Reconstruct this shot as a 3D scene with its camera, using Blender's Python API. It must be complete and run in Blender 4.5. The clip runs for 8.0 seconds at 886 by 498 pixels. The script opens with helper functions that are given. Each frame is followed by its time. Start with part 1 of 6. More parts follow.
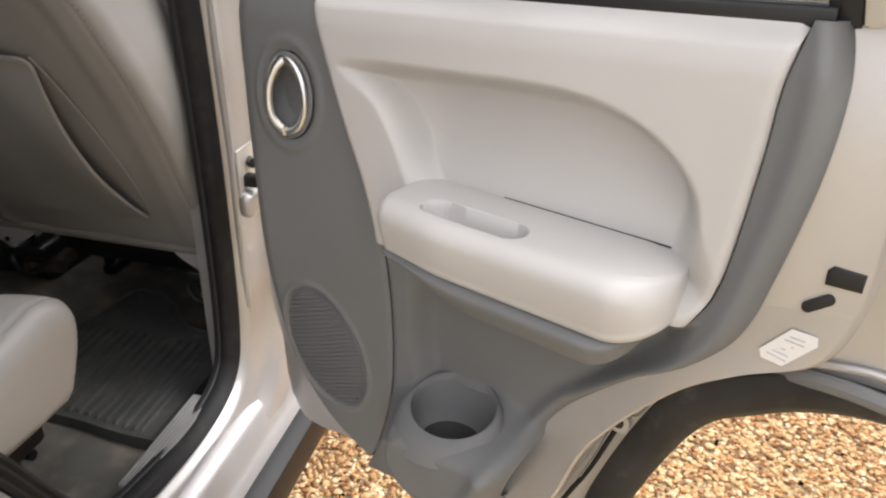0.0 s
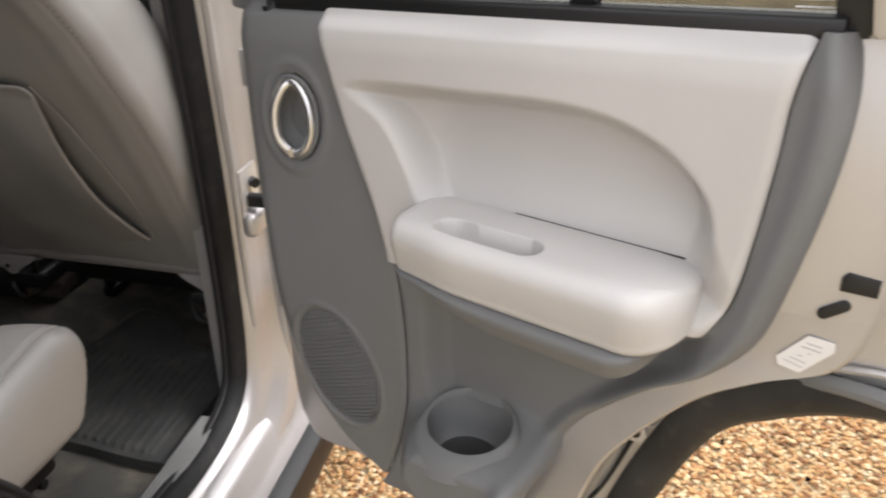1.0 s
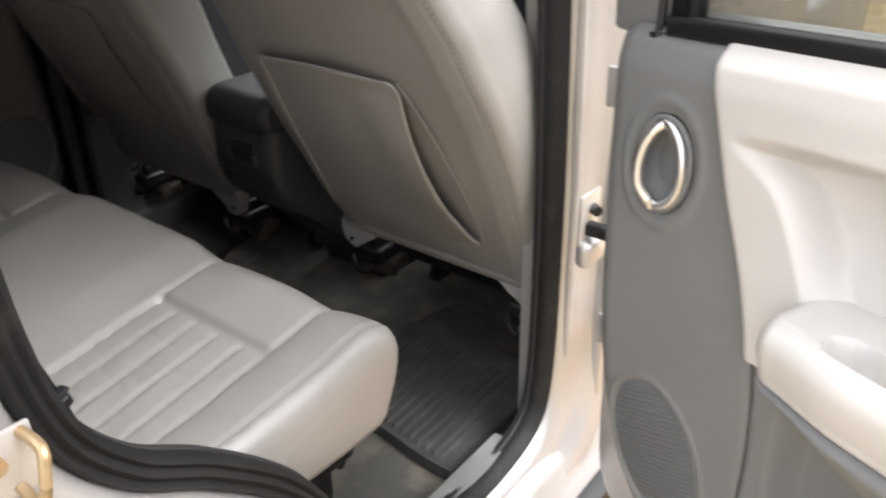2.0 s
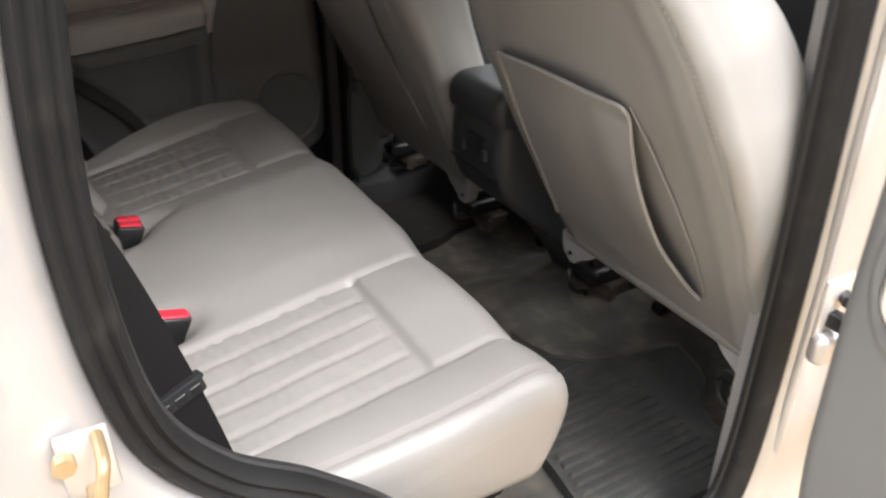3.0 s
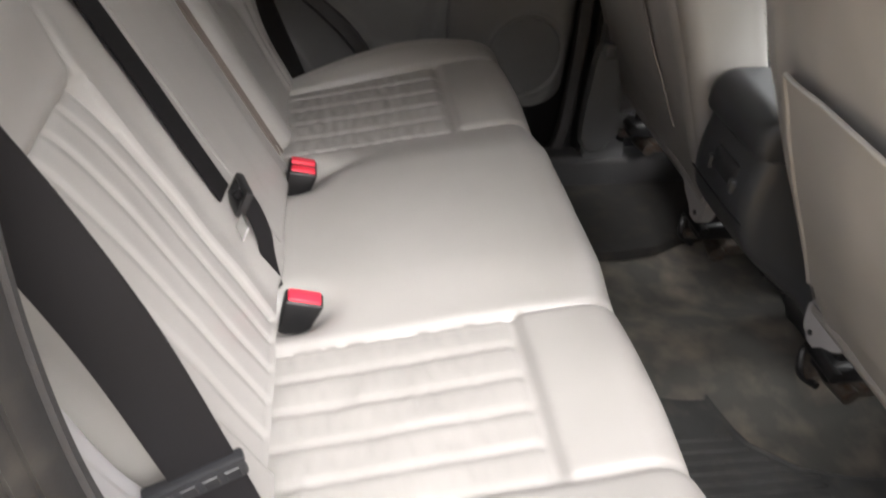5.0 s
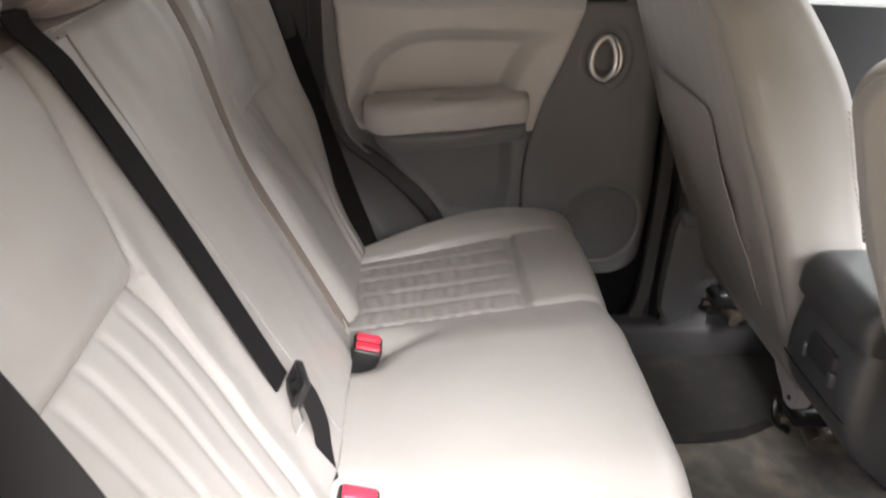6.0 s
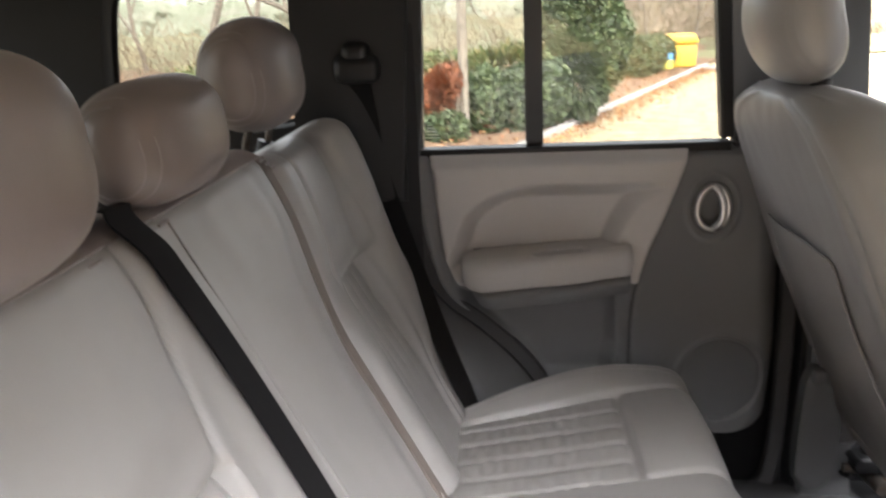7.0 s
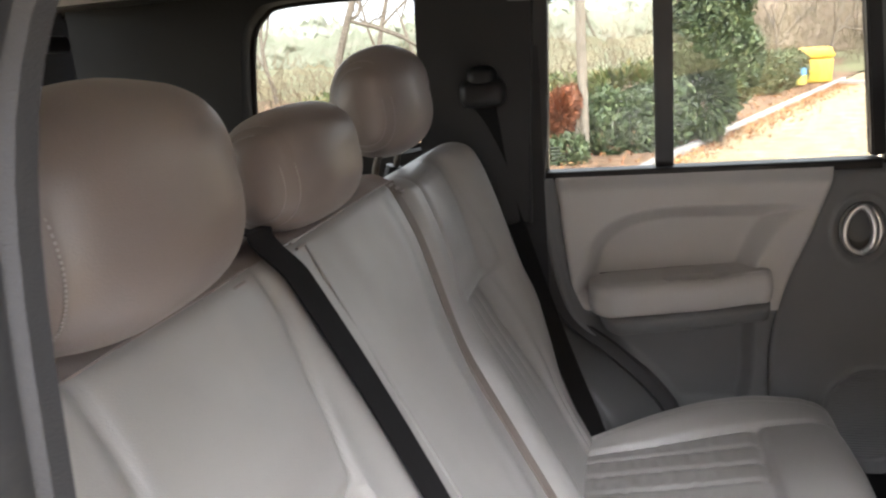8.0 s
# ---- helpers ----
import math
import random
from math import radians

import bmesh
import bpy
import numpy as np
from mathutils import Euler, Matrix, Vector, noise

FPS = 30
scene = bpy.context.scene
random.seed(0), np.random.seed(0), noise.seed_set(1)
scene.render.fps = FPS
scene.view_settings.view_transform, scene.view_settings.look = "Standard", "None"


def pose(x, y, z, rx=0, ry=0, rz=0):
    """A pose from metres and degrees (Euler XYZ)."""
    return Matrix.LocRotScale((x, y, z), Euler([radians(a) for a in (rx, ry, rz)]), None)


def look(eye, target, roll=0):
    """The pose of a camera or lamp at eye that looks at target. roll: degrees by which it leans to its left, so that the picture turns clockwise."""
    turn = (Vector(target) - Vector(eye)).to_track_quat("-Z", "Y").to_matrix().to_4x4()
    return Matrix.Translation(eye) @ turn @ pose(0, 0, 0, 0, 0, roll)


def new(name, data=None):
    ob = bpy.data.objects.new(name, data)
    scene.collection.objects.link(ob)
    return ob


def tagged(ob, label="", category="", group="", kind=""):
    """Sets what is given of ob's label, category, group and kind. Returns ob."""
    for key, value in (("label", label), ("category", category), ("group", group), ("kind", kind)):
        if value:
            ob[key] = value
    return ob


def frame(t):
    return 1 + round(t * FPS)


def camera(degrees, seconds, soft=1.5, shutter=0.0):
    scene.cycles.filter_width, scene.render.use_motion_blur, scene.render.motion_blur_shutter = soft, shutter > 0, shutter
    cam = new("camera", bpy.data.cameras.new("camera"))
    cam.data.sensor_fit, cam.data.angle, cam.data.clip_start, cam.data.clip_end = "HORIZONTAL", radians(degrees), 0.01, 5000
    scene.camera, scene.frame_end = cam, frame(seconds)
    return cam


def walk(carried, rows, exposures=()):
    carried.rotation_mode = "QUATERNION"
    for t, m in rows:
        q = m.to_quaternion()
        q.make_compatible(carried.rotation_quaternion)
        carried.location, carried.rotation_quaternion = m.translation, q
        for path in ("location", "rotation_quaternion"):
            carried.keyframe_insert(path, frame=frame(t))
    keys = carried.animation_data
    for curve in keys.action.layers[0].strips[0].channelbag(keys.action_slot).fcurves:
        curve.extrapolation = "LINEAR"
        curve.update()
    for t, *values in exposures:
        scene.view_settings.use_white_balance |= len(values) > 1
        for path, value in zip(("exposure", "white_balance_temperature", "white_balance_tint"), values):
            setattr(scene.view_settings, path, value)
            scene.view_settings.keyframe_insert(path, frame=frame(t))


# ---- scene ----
cam = camera(59.4, 8.0, soft=2.1, shutter=0.4)
PATH = [
    (0, (1.488, -0.88, 1.529), (1.094, 0.841, 0.589), 1.7),
    (0.5, (1.455, -0.894, 1.54), (1.181, 0.862, 0.622), 1.1),
    (1, (1.462, -0.881, 1.544), (1.089, 0.85, 0.614), 0.0),
    (1.5, (1.44, -0.839, 1.55), (0.641, 0.735, 0.609), -1.6),
    (2, (1.37, -0.746, 1.559), (0.282, 0.632, 0.602), -1.2),
    (2.2, (1.359, -0.726, 1.564), (0.186, 0.568, 0.59), -1.1),
    (3.3, (1.294, -0.519, 1.57), (-0.248, 0.224, 0.535), 0.9),
    (3.5, (1.249, -0.491, 1.557), (-0.286, 0.209, 0.483), 1.4),
    (4, (1.149, -0.427, 1.524), (-0.319, 0.128, 0.285), 3.0),
    (4.2, (1.12, -0.412, 1.526), (-0.35, 0.065, 0.257), 3.3),
    (5.3, (1.036, -0.39, 1.582), (-0.61, -0.181, 0.464), 3.3),
    (5.5, (1.014, -0.381, 1.59), (-0.687, -0.213, 0.551), 2.7),
    (6, (0.978, -0.374, 1.596), (-0.806, -0.282, 0.697), 1.6),
    (6.5, (0.943, -0.374, 1.613), (-0.91, -0.36, 0.859), 0.6),
    (7, (0.915, -0.36, 1.622), (-0.992, -0.54, 1.049), -2.6),
    (7.5, (0.908, -0.358, 1.621), (-0.994, -0.728, 1.129), -4.0),
    (8, (0.909, -0.377, 1.62), (-0.969, -0.853, 1.124), -4.8),
]

# exposure along the walk
EXPO = [(0.0, 1.87, 6500, 13), (1.0, 1.81, 6450, 13), (1.6, 2.15, 6450, 12), (2.2, 2.75, 6450, 12), (3.5, 3.12, 6450, 12), (4.2, 3.2, 6500, 12), (5.5, 4.03, 6550, 14), (6.0, 4.36, 6550, 14), (6.5, 4.36, 6550, 13), (7.0, 4.22, 6250, 14), (8.0, 4.27, 6100, 13)]
walk(cam, [(t, look(eye, target, roll)) for t, eye, target, roll in PATH], EXPO)

# ---- light: bright overcast sky, low soft sun from behind the open door's side ----
SUN_EL, SUN_AZ = 46.0, 76.0          # azimuth from +y towards +x
world = bpy.data.worlds.new("world")
scene.world = world
world.use_nodes = True
wn = world.node_tree
sky = wn.nodes.new("ShaderNodeTexSky")
sky.sky_type, sky.sun_disc = "NISHITA", False
sky.sun_elevation, sky.sun_rotation = radians(SUN_EL), radians(SUN_AZ)
sky.air_density, sky.dust_density, sky.ozone_density = 1.0, 6.0, 0.6
hsv = wn.nodes.new("ShaderNodeHueSaturation")
hsv.inputs["Saturation"].default_value = 0.10
wn.links.new(sky.outputs[0], hsv.inputs["Color"])
# a bright veil of cloud, even from horizon to zenith
way = wn.nodes.new("ShaderNodeTexCoord")
split = wn.nodes.new("ShaderNodeSeparateXYZ")
rise = wn.nodes.new("ShaderNodeMapRange")
rise.inputs["To Min"].default_value, rise.inputs["To Max"].default_value = 1.05, 0.95
veil = wn.nodes.new("ShaderNodeMix")
veil.data_type, veil.blend_type = "RGBA", "MULTIPLY"
veil.inputs["Factor"].default_value = 1.0
wn.links.new(way.outputs["Generated"], split.inputs[0])
wn.links.new(split.outputs["Z"], rise.inputs["Value"])
cloud = wn.nodes.new("ShaderNodeMix")          # an even cloud layer over the clear sky
cloud.data_type = "RGBA"
cloud.inputs["Factor"].default_value = 0.8
cloud.inputs["B"].default_value = (1.12, 1.12, 1.12, 1)
wn.links.new(hsv.outputs[0], cloud.inputs["A"])
wn.links.new(cloud.outputs["Result"], veil.inputs["A"])
wn.links.new(rise.outputs[0], veil.inputs["B"])
wn.links.new(veil.outputs["Result"], wn.nodes["Background"].inputs[0])
wn.nodes["Background"].inputs[1].default_value = 0.36
sun = new("sun", bpy.data.lights.new("sun", "SUN"))
sun.data.energy, sun.data.angle, sun.data.color = 0.20, radians(60), (1.0, 0.97, 0.93)
az, el = radians(SUN_AZ), radians(SUN_EL)
sun.matrix_world = look((0, 0, 0), (-math.sin(az) * math.cos(el), -math.cos(az) * math.cos(el), -math.sin(el)))
sun.location = (6, 0, 12)


# ---- materials ----
def material(name, color, rough=0.5, metal=0.0, vary=0.12, blotch=7.0, grain=350.0, bump=0.15, depth=0.001, cells=False, rvary=0.1,
             coat=0.0, spec=0.5, island=0.0, rand=0.0, second=None, second_at=0.55):
    """A procedural surface: large blotches, fine grain, relief, and roughness that varies."""
    m = bpy.data.materials.new(name)
    m.use_nodes = True
    nt = m.node_tree
    b = nt.nodes["Principled BSDF"]
    b.inputs["Roughness"].default_value, b.inputs["Metallic"].default_value = rough, metal
    b.inputs["Coat Weight"].default_value, b.inputs["Specular IOR Level"].default_value = coat, spec
    geo = nt.nodes.new("ShaderNodeTexCoord")
    big = nt.nodes.new("ShaderNodeTexNoise")
    big.inputs["Scale"].default_value, big.inputs["Detail"].default_value = blotch, 6
    nt.links.new(geo.outputs["Object"], big.inputs["Vector"])
    fine = nt.nodes.new("ShaderNodeTexVoronoi" if cells else "ShaderNodeTexNoise")
    fine.inputs["Scale"].default_value = grain
    nt.links.new(geo.outputs["Object"], fine.inputs["Vector"])
    mix = nt.nodes.new("ShaderNodeMix")
    mix.data_type, mix.blend_type = "RGBA", "MULTIPLY"
    mix.inputs["Factor"].default_value = 1.0
    ramp = nt.nodes.new("ShaderNodeMapRange")
    ramp.inputs["From Min"].default_value, ramp.inputs["From Max"].default_value = 0.3, 0.7
    ramp.inputs["To Min"].default_value, ramp.inputs["To Max"].default_value = 1 - vary, 1 + vary
    nt.links.new(big.outputs[0], ramp.inputs["Value"])
    shade = ramp.outputs[0]
    if island or rand:
        src = nt.nodes.new("ShaderNodeNewGeometry") if island else nt.nodes.new("ShaderNodeObjectInfo")
        r2 = nt.nodes.new("ShaderNodeMapRange")
        r2.inputs["To Min"].default_value, r2.inputs["To Max"].default_value = 1 - (island or rand), 1 + (island or rand)
        nt.links.new(src.outputs["Random Per Island" if island else "Random"], r2.inputs["Value"])
        mul = nt.nodes.new("ShaderNodeMath")
        mul.operation = "MULTIPLY"
        nt.links.new(r2.outputs[0], mul.inputs[0])
        nt.links.new(shade, mul.inputs[1])
        shade = mul.outputs[0]
    if second:
        pick = nt.nodes.new("ShaderNodeMix")
        pick.data_type = "RGBA"
        pick.inputs["A"].default_value, pick.inputs["B"].default_value = (*color, 1), (*second, 1)
        edge = nt.nodes.new("ShaderNodeMapRange")
        edge.inputs["From Min"].default_value, edge.inputs["From Max"].default_value = second_at - 0.12, second_at + 0.12
        if island:
            wn2 = nt.nodes.new("ShaderNodeTexWhiteNoise")
            wn2.noise_dimensions = "1D"
            nt.links.new(src.outputs["Random Per Island"], wn2.inputs["W"])
            nt.links.new(wn2.outputs["Value"], edge.inputs["Value"])
        else:
            n3 = nt.nodes.new("ShaderNodeTexNoise")
            n3.inputs["Scale"].default_value, n3.inputs["Detail"].default_value = blotch * 2.3, 5
            nt.links.new(geo.outputs["Object"], n3.inputs["Vector"])
            nt.links.new(n3.outputs[0], edge.inputs["Value"])
        nt.links.new(edge.outputs[0], pick.inputs["Factor"])
        nt.links.new(pick.outputs["Result"], mix.inputs["A"])
    else:
        mix.inputs["A"].default_value = (*color, 1)
    nt.links.new(shade, mix.inputs["B"])
    nt.links.new(mix.outputs["Result"], b.inputs["Base Color"])
    rr = nt.nodes.new("ShaderNodeMapRange")
    rr.inputs["To Min"].default_value, rr.inputs["To Max"].default_value = max(0.02, rough - rvary), min(1, rough + rvary)
    nt.links.new(big.outputs[0], rr.inputs["Value"])
    nt.links.new(rr.outputs[0], b.inputs["Roughness"])
    bp = nt.nodes.new("ShaderNodeBump")
    bp.inputs["Strength"].default_value, bp.inputs["Distance"].default_value = bump, depth
    nt.links.new(fine.outputs[0], bp.inputs["Height"])
    nt.links.new(bp.outputs[0], b.inputs["Normal"])
    return m


def glass_material(name, tint, rough=0.0):
    m = bpy.data.materials.new(name)
    m.use_nodes = True
    nt = m.node_tree
    out = nt.nodes["Material Output"]
    clear = nt.nodes.new("ShaderNodeBsdfTransparent")
    clear.inputs[0].default_value = (*tint, 1)
    gloss = nt.nodes.new("ShaderNodeBsdfGlossy")
    gloss.inputs["Roughness"].default_value = rough
    fres = nt.nodes.new("ShaderNodeFresnel")
    fres.inputs[0].default_value = 1.45
    mx = nt.nodes.new("ShaderNodeMixShader")
    nt.links.new(fres.outputs[0], mx.inputs[0])
    nt.links.new(clear.outputs[0], mx.inputs[1])
    nt.links.new(gloss.outputs[0], mx.inputs[2])
    nt.links.new(mx.outputs[0], out.inputs["Surface"])
    return m


LEATHER = material("leather", (0.275, 0.264, 0.250), 0.40, vary=0.05, blotch=5, grain=650, bump=0.22, depth=0.0006, cells=True, rvary=0.04, spec=0.65)
LEATHER_BROWN = material("headrest_leather", (0.190, 0.160, 0.148), 0.40, vary=0.06, blotch=6, grain=650, bump=0.22, depth=0.0006, cells=True, rvary=0.04, spec=0.65)
LEATHER_SIDE = material("side_vinyl", (0.25, 0.242, 0.231), 0.45, vary=0.05, blotch=5, grain=650, bump=0.22, depth=0.0006, cells=True)
PLASTIC_LIGHT = material("light_trim", (0.525, 0.511, 0.497), 0.5, vary=0.04, blotch=4, grain=900, bump=0.2, depth=0.0005, cells=True)
PLASTIC_DARK = material("grey_trim", (0.168, 0.172, 0.174), 0.58, spec=0.35, vary=0.06, blotch=5, grain=1100, bump=0.3, depth=0.0005, cells=True)
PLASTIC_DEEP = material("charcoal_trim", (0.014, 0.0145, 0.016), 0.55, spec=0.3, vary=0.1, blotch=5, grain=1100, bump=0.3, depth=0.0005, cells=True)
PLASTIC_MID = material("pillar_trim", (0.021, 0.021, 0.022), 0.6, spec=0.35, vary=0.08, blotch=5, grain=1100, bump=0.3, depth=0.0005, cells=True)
CONSOLE = material("console_plastic", (0.028, 0.030, 0.033), 0.42, vary=0.08, blotch=5, grain=1100, bump=0.3, depth=0.0005, cells=True)
GRILLE = material("grille_cloth", (0.155, 0.16, 0.162), 0.8, vary=0.05, blotch=8, grain=900, bump=0.5, depth=0.0008, cells=True)
# also the shaded far-side colour of the arch and pillar trims
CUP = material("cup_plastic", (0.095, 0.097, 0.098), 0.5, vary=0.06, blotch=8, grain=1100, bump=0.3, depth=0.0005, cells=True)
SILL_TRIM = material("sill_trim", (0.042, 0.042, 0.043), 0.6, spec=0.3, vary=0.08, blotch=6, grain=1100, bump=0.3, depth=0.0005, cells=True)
BLACK = material("black_plastic", (0.006, 0.006, 0.0065), 0.45, vary=0.15, grain=500, bump=0.1)
RUBBER = material("rubber_seal", (0.009, 0.009, 0.0095), 0.6, vary=0.2, blotch=12, grain=400, bump=0.15, second=(0.02, 0.019, 0.017), second_at=0.66, spec=0.3)
ARCH_RUBBER = material("dusty_rubber", (0.030, 0.029, 0.028), 0.6, vary=0.3, blotch=14, grain=220, bump=0.3, second=(0.075, 0.068, 0.060), second_at=0.68, spec=0.3)
WEBBING = material("belt_webbing", (0.008, 0.0075, 0.008), 0.75, vary=0.1, grain=1500, bump=0.4, depth=0.0004, spec=0.12)
FAR_MAT = material("dark_mat_rubber", (0.024, 0.023, 0.022), 0.75, spec=0.25, vary=0.25, blotch=9, grain=300, bump=0.3, second=(0.036, 0.031, 0.026), second_at=0.62)
CARPET = material("carpet", (0.088, 0.086, 0.077), 0.95, vary=0.22, blotch=5, grain=700, bump=0.8, depth=0.003, second=(0.185, 0.158, 0.128), second_at=0.57)
MAT_RUBBER = material("mat_rubber", (0.046, 0.047, 0.046), 0.7, spec=0.3, vary=0.25, blotch=10, grain=300, bump=0.2, second=(0.070, 0.066, 0.059), second_at=0.64)
SILVER = material("silver_paint", (0.47, 0.457, 0.450), 0.34, metal=0.5, vary=0.05, blotch=6, grain=2500, bump=0.03, coat=0.6, second=(0.40, 0.38, 0.362), second_at=0.72)
CHROME = material("satin_chrome", (0.74, 0.74, 0.74), 0.3, metal=1.0, vary=0.04, grain=900, bump=0.03)
STEEL = material("seat_steel", (0.13, 0.115, 0.10), 0.45, metal=0.8, vary=0.3, blotch=30, grain=400, bump=0.2, second=(0.11, 0.065, 0.04), second_at=0.6)
GOLD_STEEL = material("plated_steel", (0.36, 0.27, 0.16), 0.42, metal=0.5, vary=0.2, blotch=30, grain=400, bump=0.15, second=(0.40, 0.26, 0.13), second_at=0.6)
RED = material("buckle_red", (0.75, 0.03, 0.06), 0.4, vary=0.05, grain=400, bump=0.05)
PAPER = material("sticker", (0.78, 0.76, 0.74), 0.5, vary=0.03, grain=300, bump=0.02)
INK = material("sticker_print", (0.48, 0.47, 0.47), 0.6, vary=0.1, grain=300, bump=0.02)
HEADLINER = material("headliner", (0.48, 0.465, 0.445), 0.9, vary=0.05, grain=900, bump=0.3)
STITCH = material("stitch_thread", (0.315, 0.30, 0.28), 0.7, vary=0.05, grain=900, bump=0.1)
SCUFF = material("scuff_plastic", (0.20, 0.20, 0.195), 0.75, spec=0.25, vary=0.12, blotch=12, grain=500, bump=0.3, depth=0.0006)
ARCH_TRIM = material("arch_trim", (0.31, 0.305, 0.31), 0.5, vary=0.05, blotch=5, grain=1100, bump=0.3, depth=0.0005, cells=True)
GLASS = glass_material("privacy_pane", (0.50, 0.51, 0.50))
PRIVACY = glass_material("privacy_glass", (0.245, 0.255, 0.245))
CLEAR_GLASS = glass_material("front_glass", (0.88, 0.90, 0.88))


# ---- mesh helpers ----
LOCAL = []          # things whose parts are given in the thing's own axes


def grid(P, close_u=False, close_v=False, cap_u=False):
    """A mesh of quads over an array of points (m, n, 3); cap_u closes the first and last row."""
    P = np.asarray(P, float)
    m, n = P.shape[:2]
    faces = []
    for i in range(m if close_u else m - 1):
        a, b = i * n, ((i + 1) % m) * n
        for j in range(n if close_v else n - 1):
            k = (j + 1) % n
            faces.append((a + j, b + j, b + k, a + k))
    if cap_u:
        faces.append(tuple(range(n - 1, -1, -1)))
        faces.append(tuple((m - 1) * n + j for j in range(n)))
    me = bpy.data.meshes.new("mesh")
    me.from_pydata(P.reshape(-1, 3).tolist(), [], faces)
    return me


def join(*meshes):
    bm = bmesh.new()
    for me in meshes:
        if isinstance(me, bmesh.types.BMesh):
            t = bpy.data.meshes.new("t")
            me.to_mesh(t)
            me = t
        bm.from_mesh(me)
    return bm


def part(name, data, mat, parent=None, label="", sharp=35):
    """Links a bmesh or mesh as one mesh object under a thing or a part."""
    if isinstance(data, bmesh.types.BMesh):
        bmesh.ops.recalc_face_normals(data, faces=data.faces)
        me = bpy.data.meshes.new(name)
        data.to_mesh(me)
        data.free()
    else:
        bm = bmesh.new()
        bm.from_mesh(data)
        bmesh.ops.recalc_face_normals(bm, faces=bm.faces)
        bm.to_mesh(data)
        bm.free()
        me = data
    me.materials.append(mat)
    me.polygons.foreach_set("use_smooth", [True] * len(me.polygons))
    me.set_sharp_from_angle(angle=radians(sharp))
    ob = new(name, me)
    if parent is not None:
        ob.parent = parent
        if parent.type == "EMPTY" and parent not in LOCAL:
            ob.matrix_parent_inverse = parent.matrix_basis.inverted()
    if label:
        ob["label"] = label
    return ob


def thing(name, place, label, category, group="", kind="", m=None):
    e = new(name)
    e.empty_display_size = 0.05
    e.matrix_basis = m if m is not None else Matrix.Translation(place)
    if m is not None:
        LOCAL.append(e)
    return tagged(e, label, category, group, kind)


def spline(pts, n, closed=False):
    """Catmull-Rom through a few control points."""
    p = np.asarray(pts, float)
    k = len(p)
    out = []
    spans = k if closed else k - 1
    for t in np.linspace(0, spans, n, endpoint=not closed):
        i = min(int(t), spans - 1)
        f = t - i
        q = [p[(i + d) % k] if closed else p[min(max(i + d, 0), k - 1)] for d in (-1, 0, 1, 2)]
        out.append(0.5 * (2 * q[1] + (q[2] - q[0]) * f + (2 * q[0] - 5 * q[1] + 4 * q[2] - q[3]) * f * f + (3 * q[1] - q[0] - 3 * q[2] + q[3]) * f ** 3))
    return np.array(out)


def tube(pts, r, sides=10, closed=False, flat=1.0):
    """A round or flattened bar along points."""
    p = np.asarray(pts, float)
    t = np.roll(p, -1, 0) - np.roll(p, 1, 0) if closed else np.gradient(p, axis=0)
    t /= np.linalg.norm(t, axis=1)[:, None] + 1e-9
    ref = np.array([0.12, 0.21, 0.97]) if abs(t[:, 2]).mean() < 0.8 else np.array([0.97, 0.2, 0.1])
    a = np.cross(t, ref)
    a /= np.linalg.norm(a, axis=1)[:, None]
    b = np.cross(t, a)
    th = np.linspace(0, 2 * math.pi, sides, endpoint=False)
    ring = p[:, None] + r * (a[:, None] * np.cos(th)[None, :, None] + flat * b[:, None] * np.sin(th)[None, :, None])
    return grid(ring, close_u=closed, close_v=True, cap_u=not closed)


def box(x0, x1, y0, y1, z0, z1, r=0.004, seg=2):
    """A block with rounded edges."""
    bm = bmesh.new()
    bmesh.ops.create_cube(bm, size=1)
    for v in bm.verts:
        v.co = ((x0 + x1) / 2 + v.co.x * (x1 - x0), (y0 + y1) / 2 + v.co.y * (y1 - y0), (z0 + z1) / 2 + v.co.z * (z1 - z0))
    if r:
        bmesh.ops.bevel(bm, geom=bm.edges[:], offset=r, segments=seg, affect="EDGES", profile=0.5)
    return bm


def prism(poly, h0, h1, axes, r=0.0):
    """A polygon given in two axes, thick from h0 to h1 along the third; axes maps (a, b, h) to a place."""
    bm = bmesh.new()
    lo = [bm.verts.new(axes(a, b, h0)) for a, b in poly]
    hi = [bm.verts.new(axes(a, b, h1)) for a, b in poly]
    n = len(poly)
    bm.faces.new(lo[::-1])
    top = bm.faces.new(hi)
    for i in range(n):
        bm.faces.new((lo[i], lo[(i + 1) % n], hi[(i + 1) % n], hi[i]))
    if r:
        bmesh.ops.bevel(bm, geom=list(top.edges), offset=r, segments=3, affect="EDGES", profile=0.5)
    return bm


def smooth01(x):
    x = np.clip(x, 0, 1)
    return x * x * (3 - 2 * x)


def groove(d, depth, width):
    return -depth * np.exp(-(d / width) ** 2)


def inside(poly, A, B):
    """Signed distance (positive inside) of points to a closed outline."""
    p = np.asarray(poly, float)
    q = np.roll(p, -1, 0)
    best = np.full(A.shape, 9.0)
    odd = np.zeros(A.shape, bool)
    for (ax, ay), (bx, by) in zip(p, q):
        t = np.clip(((A - ax) * (bx - ax) + (B - ay) * (by - ay)) / ((bx - ax) ** 2 + (by - ay) ** 2 + 1e-12), 0, 1)
        best = np.minimum(best, np.hypot(A - ax - t * (bx - ax), B - ay - t * (by - ay)))
        odd ^= ((ay > B) != (by > B)) & (A < (bx - ax) * (B - ay) / (by - ay + 1e-12) + ax)
    return np.where(odd, best, -best)


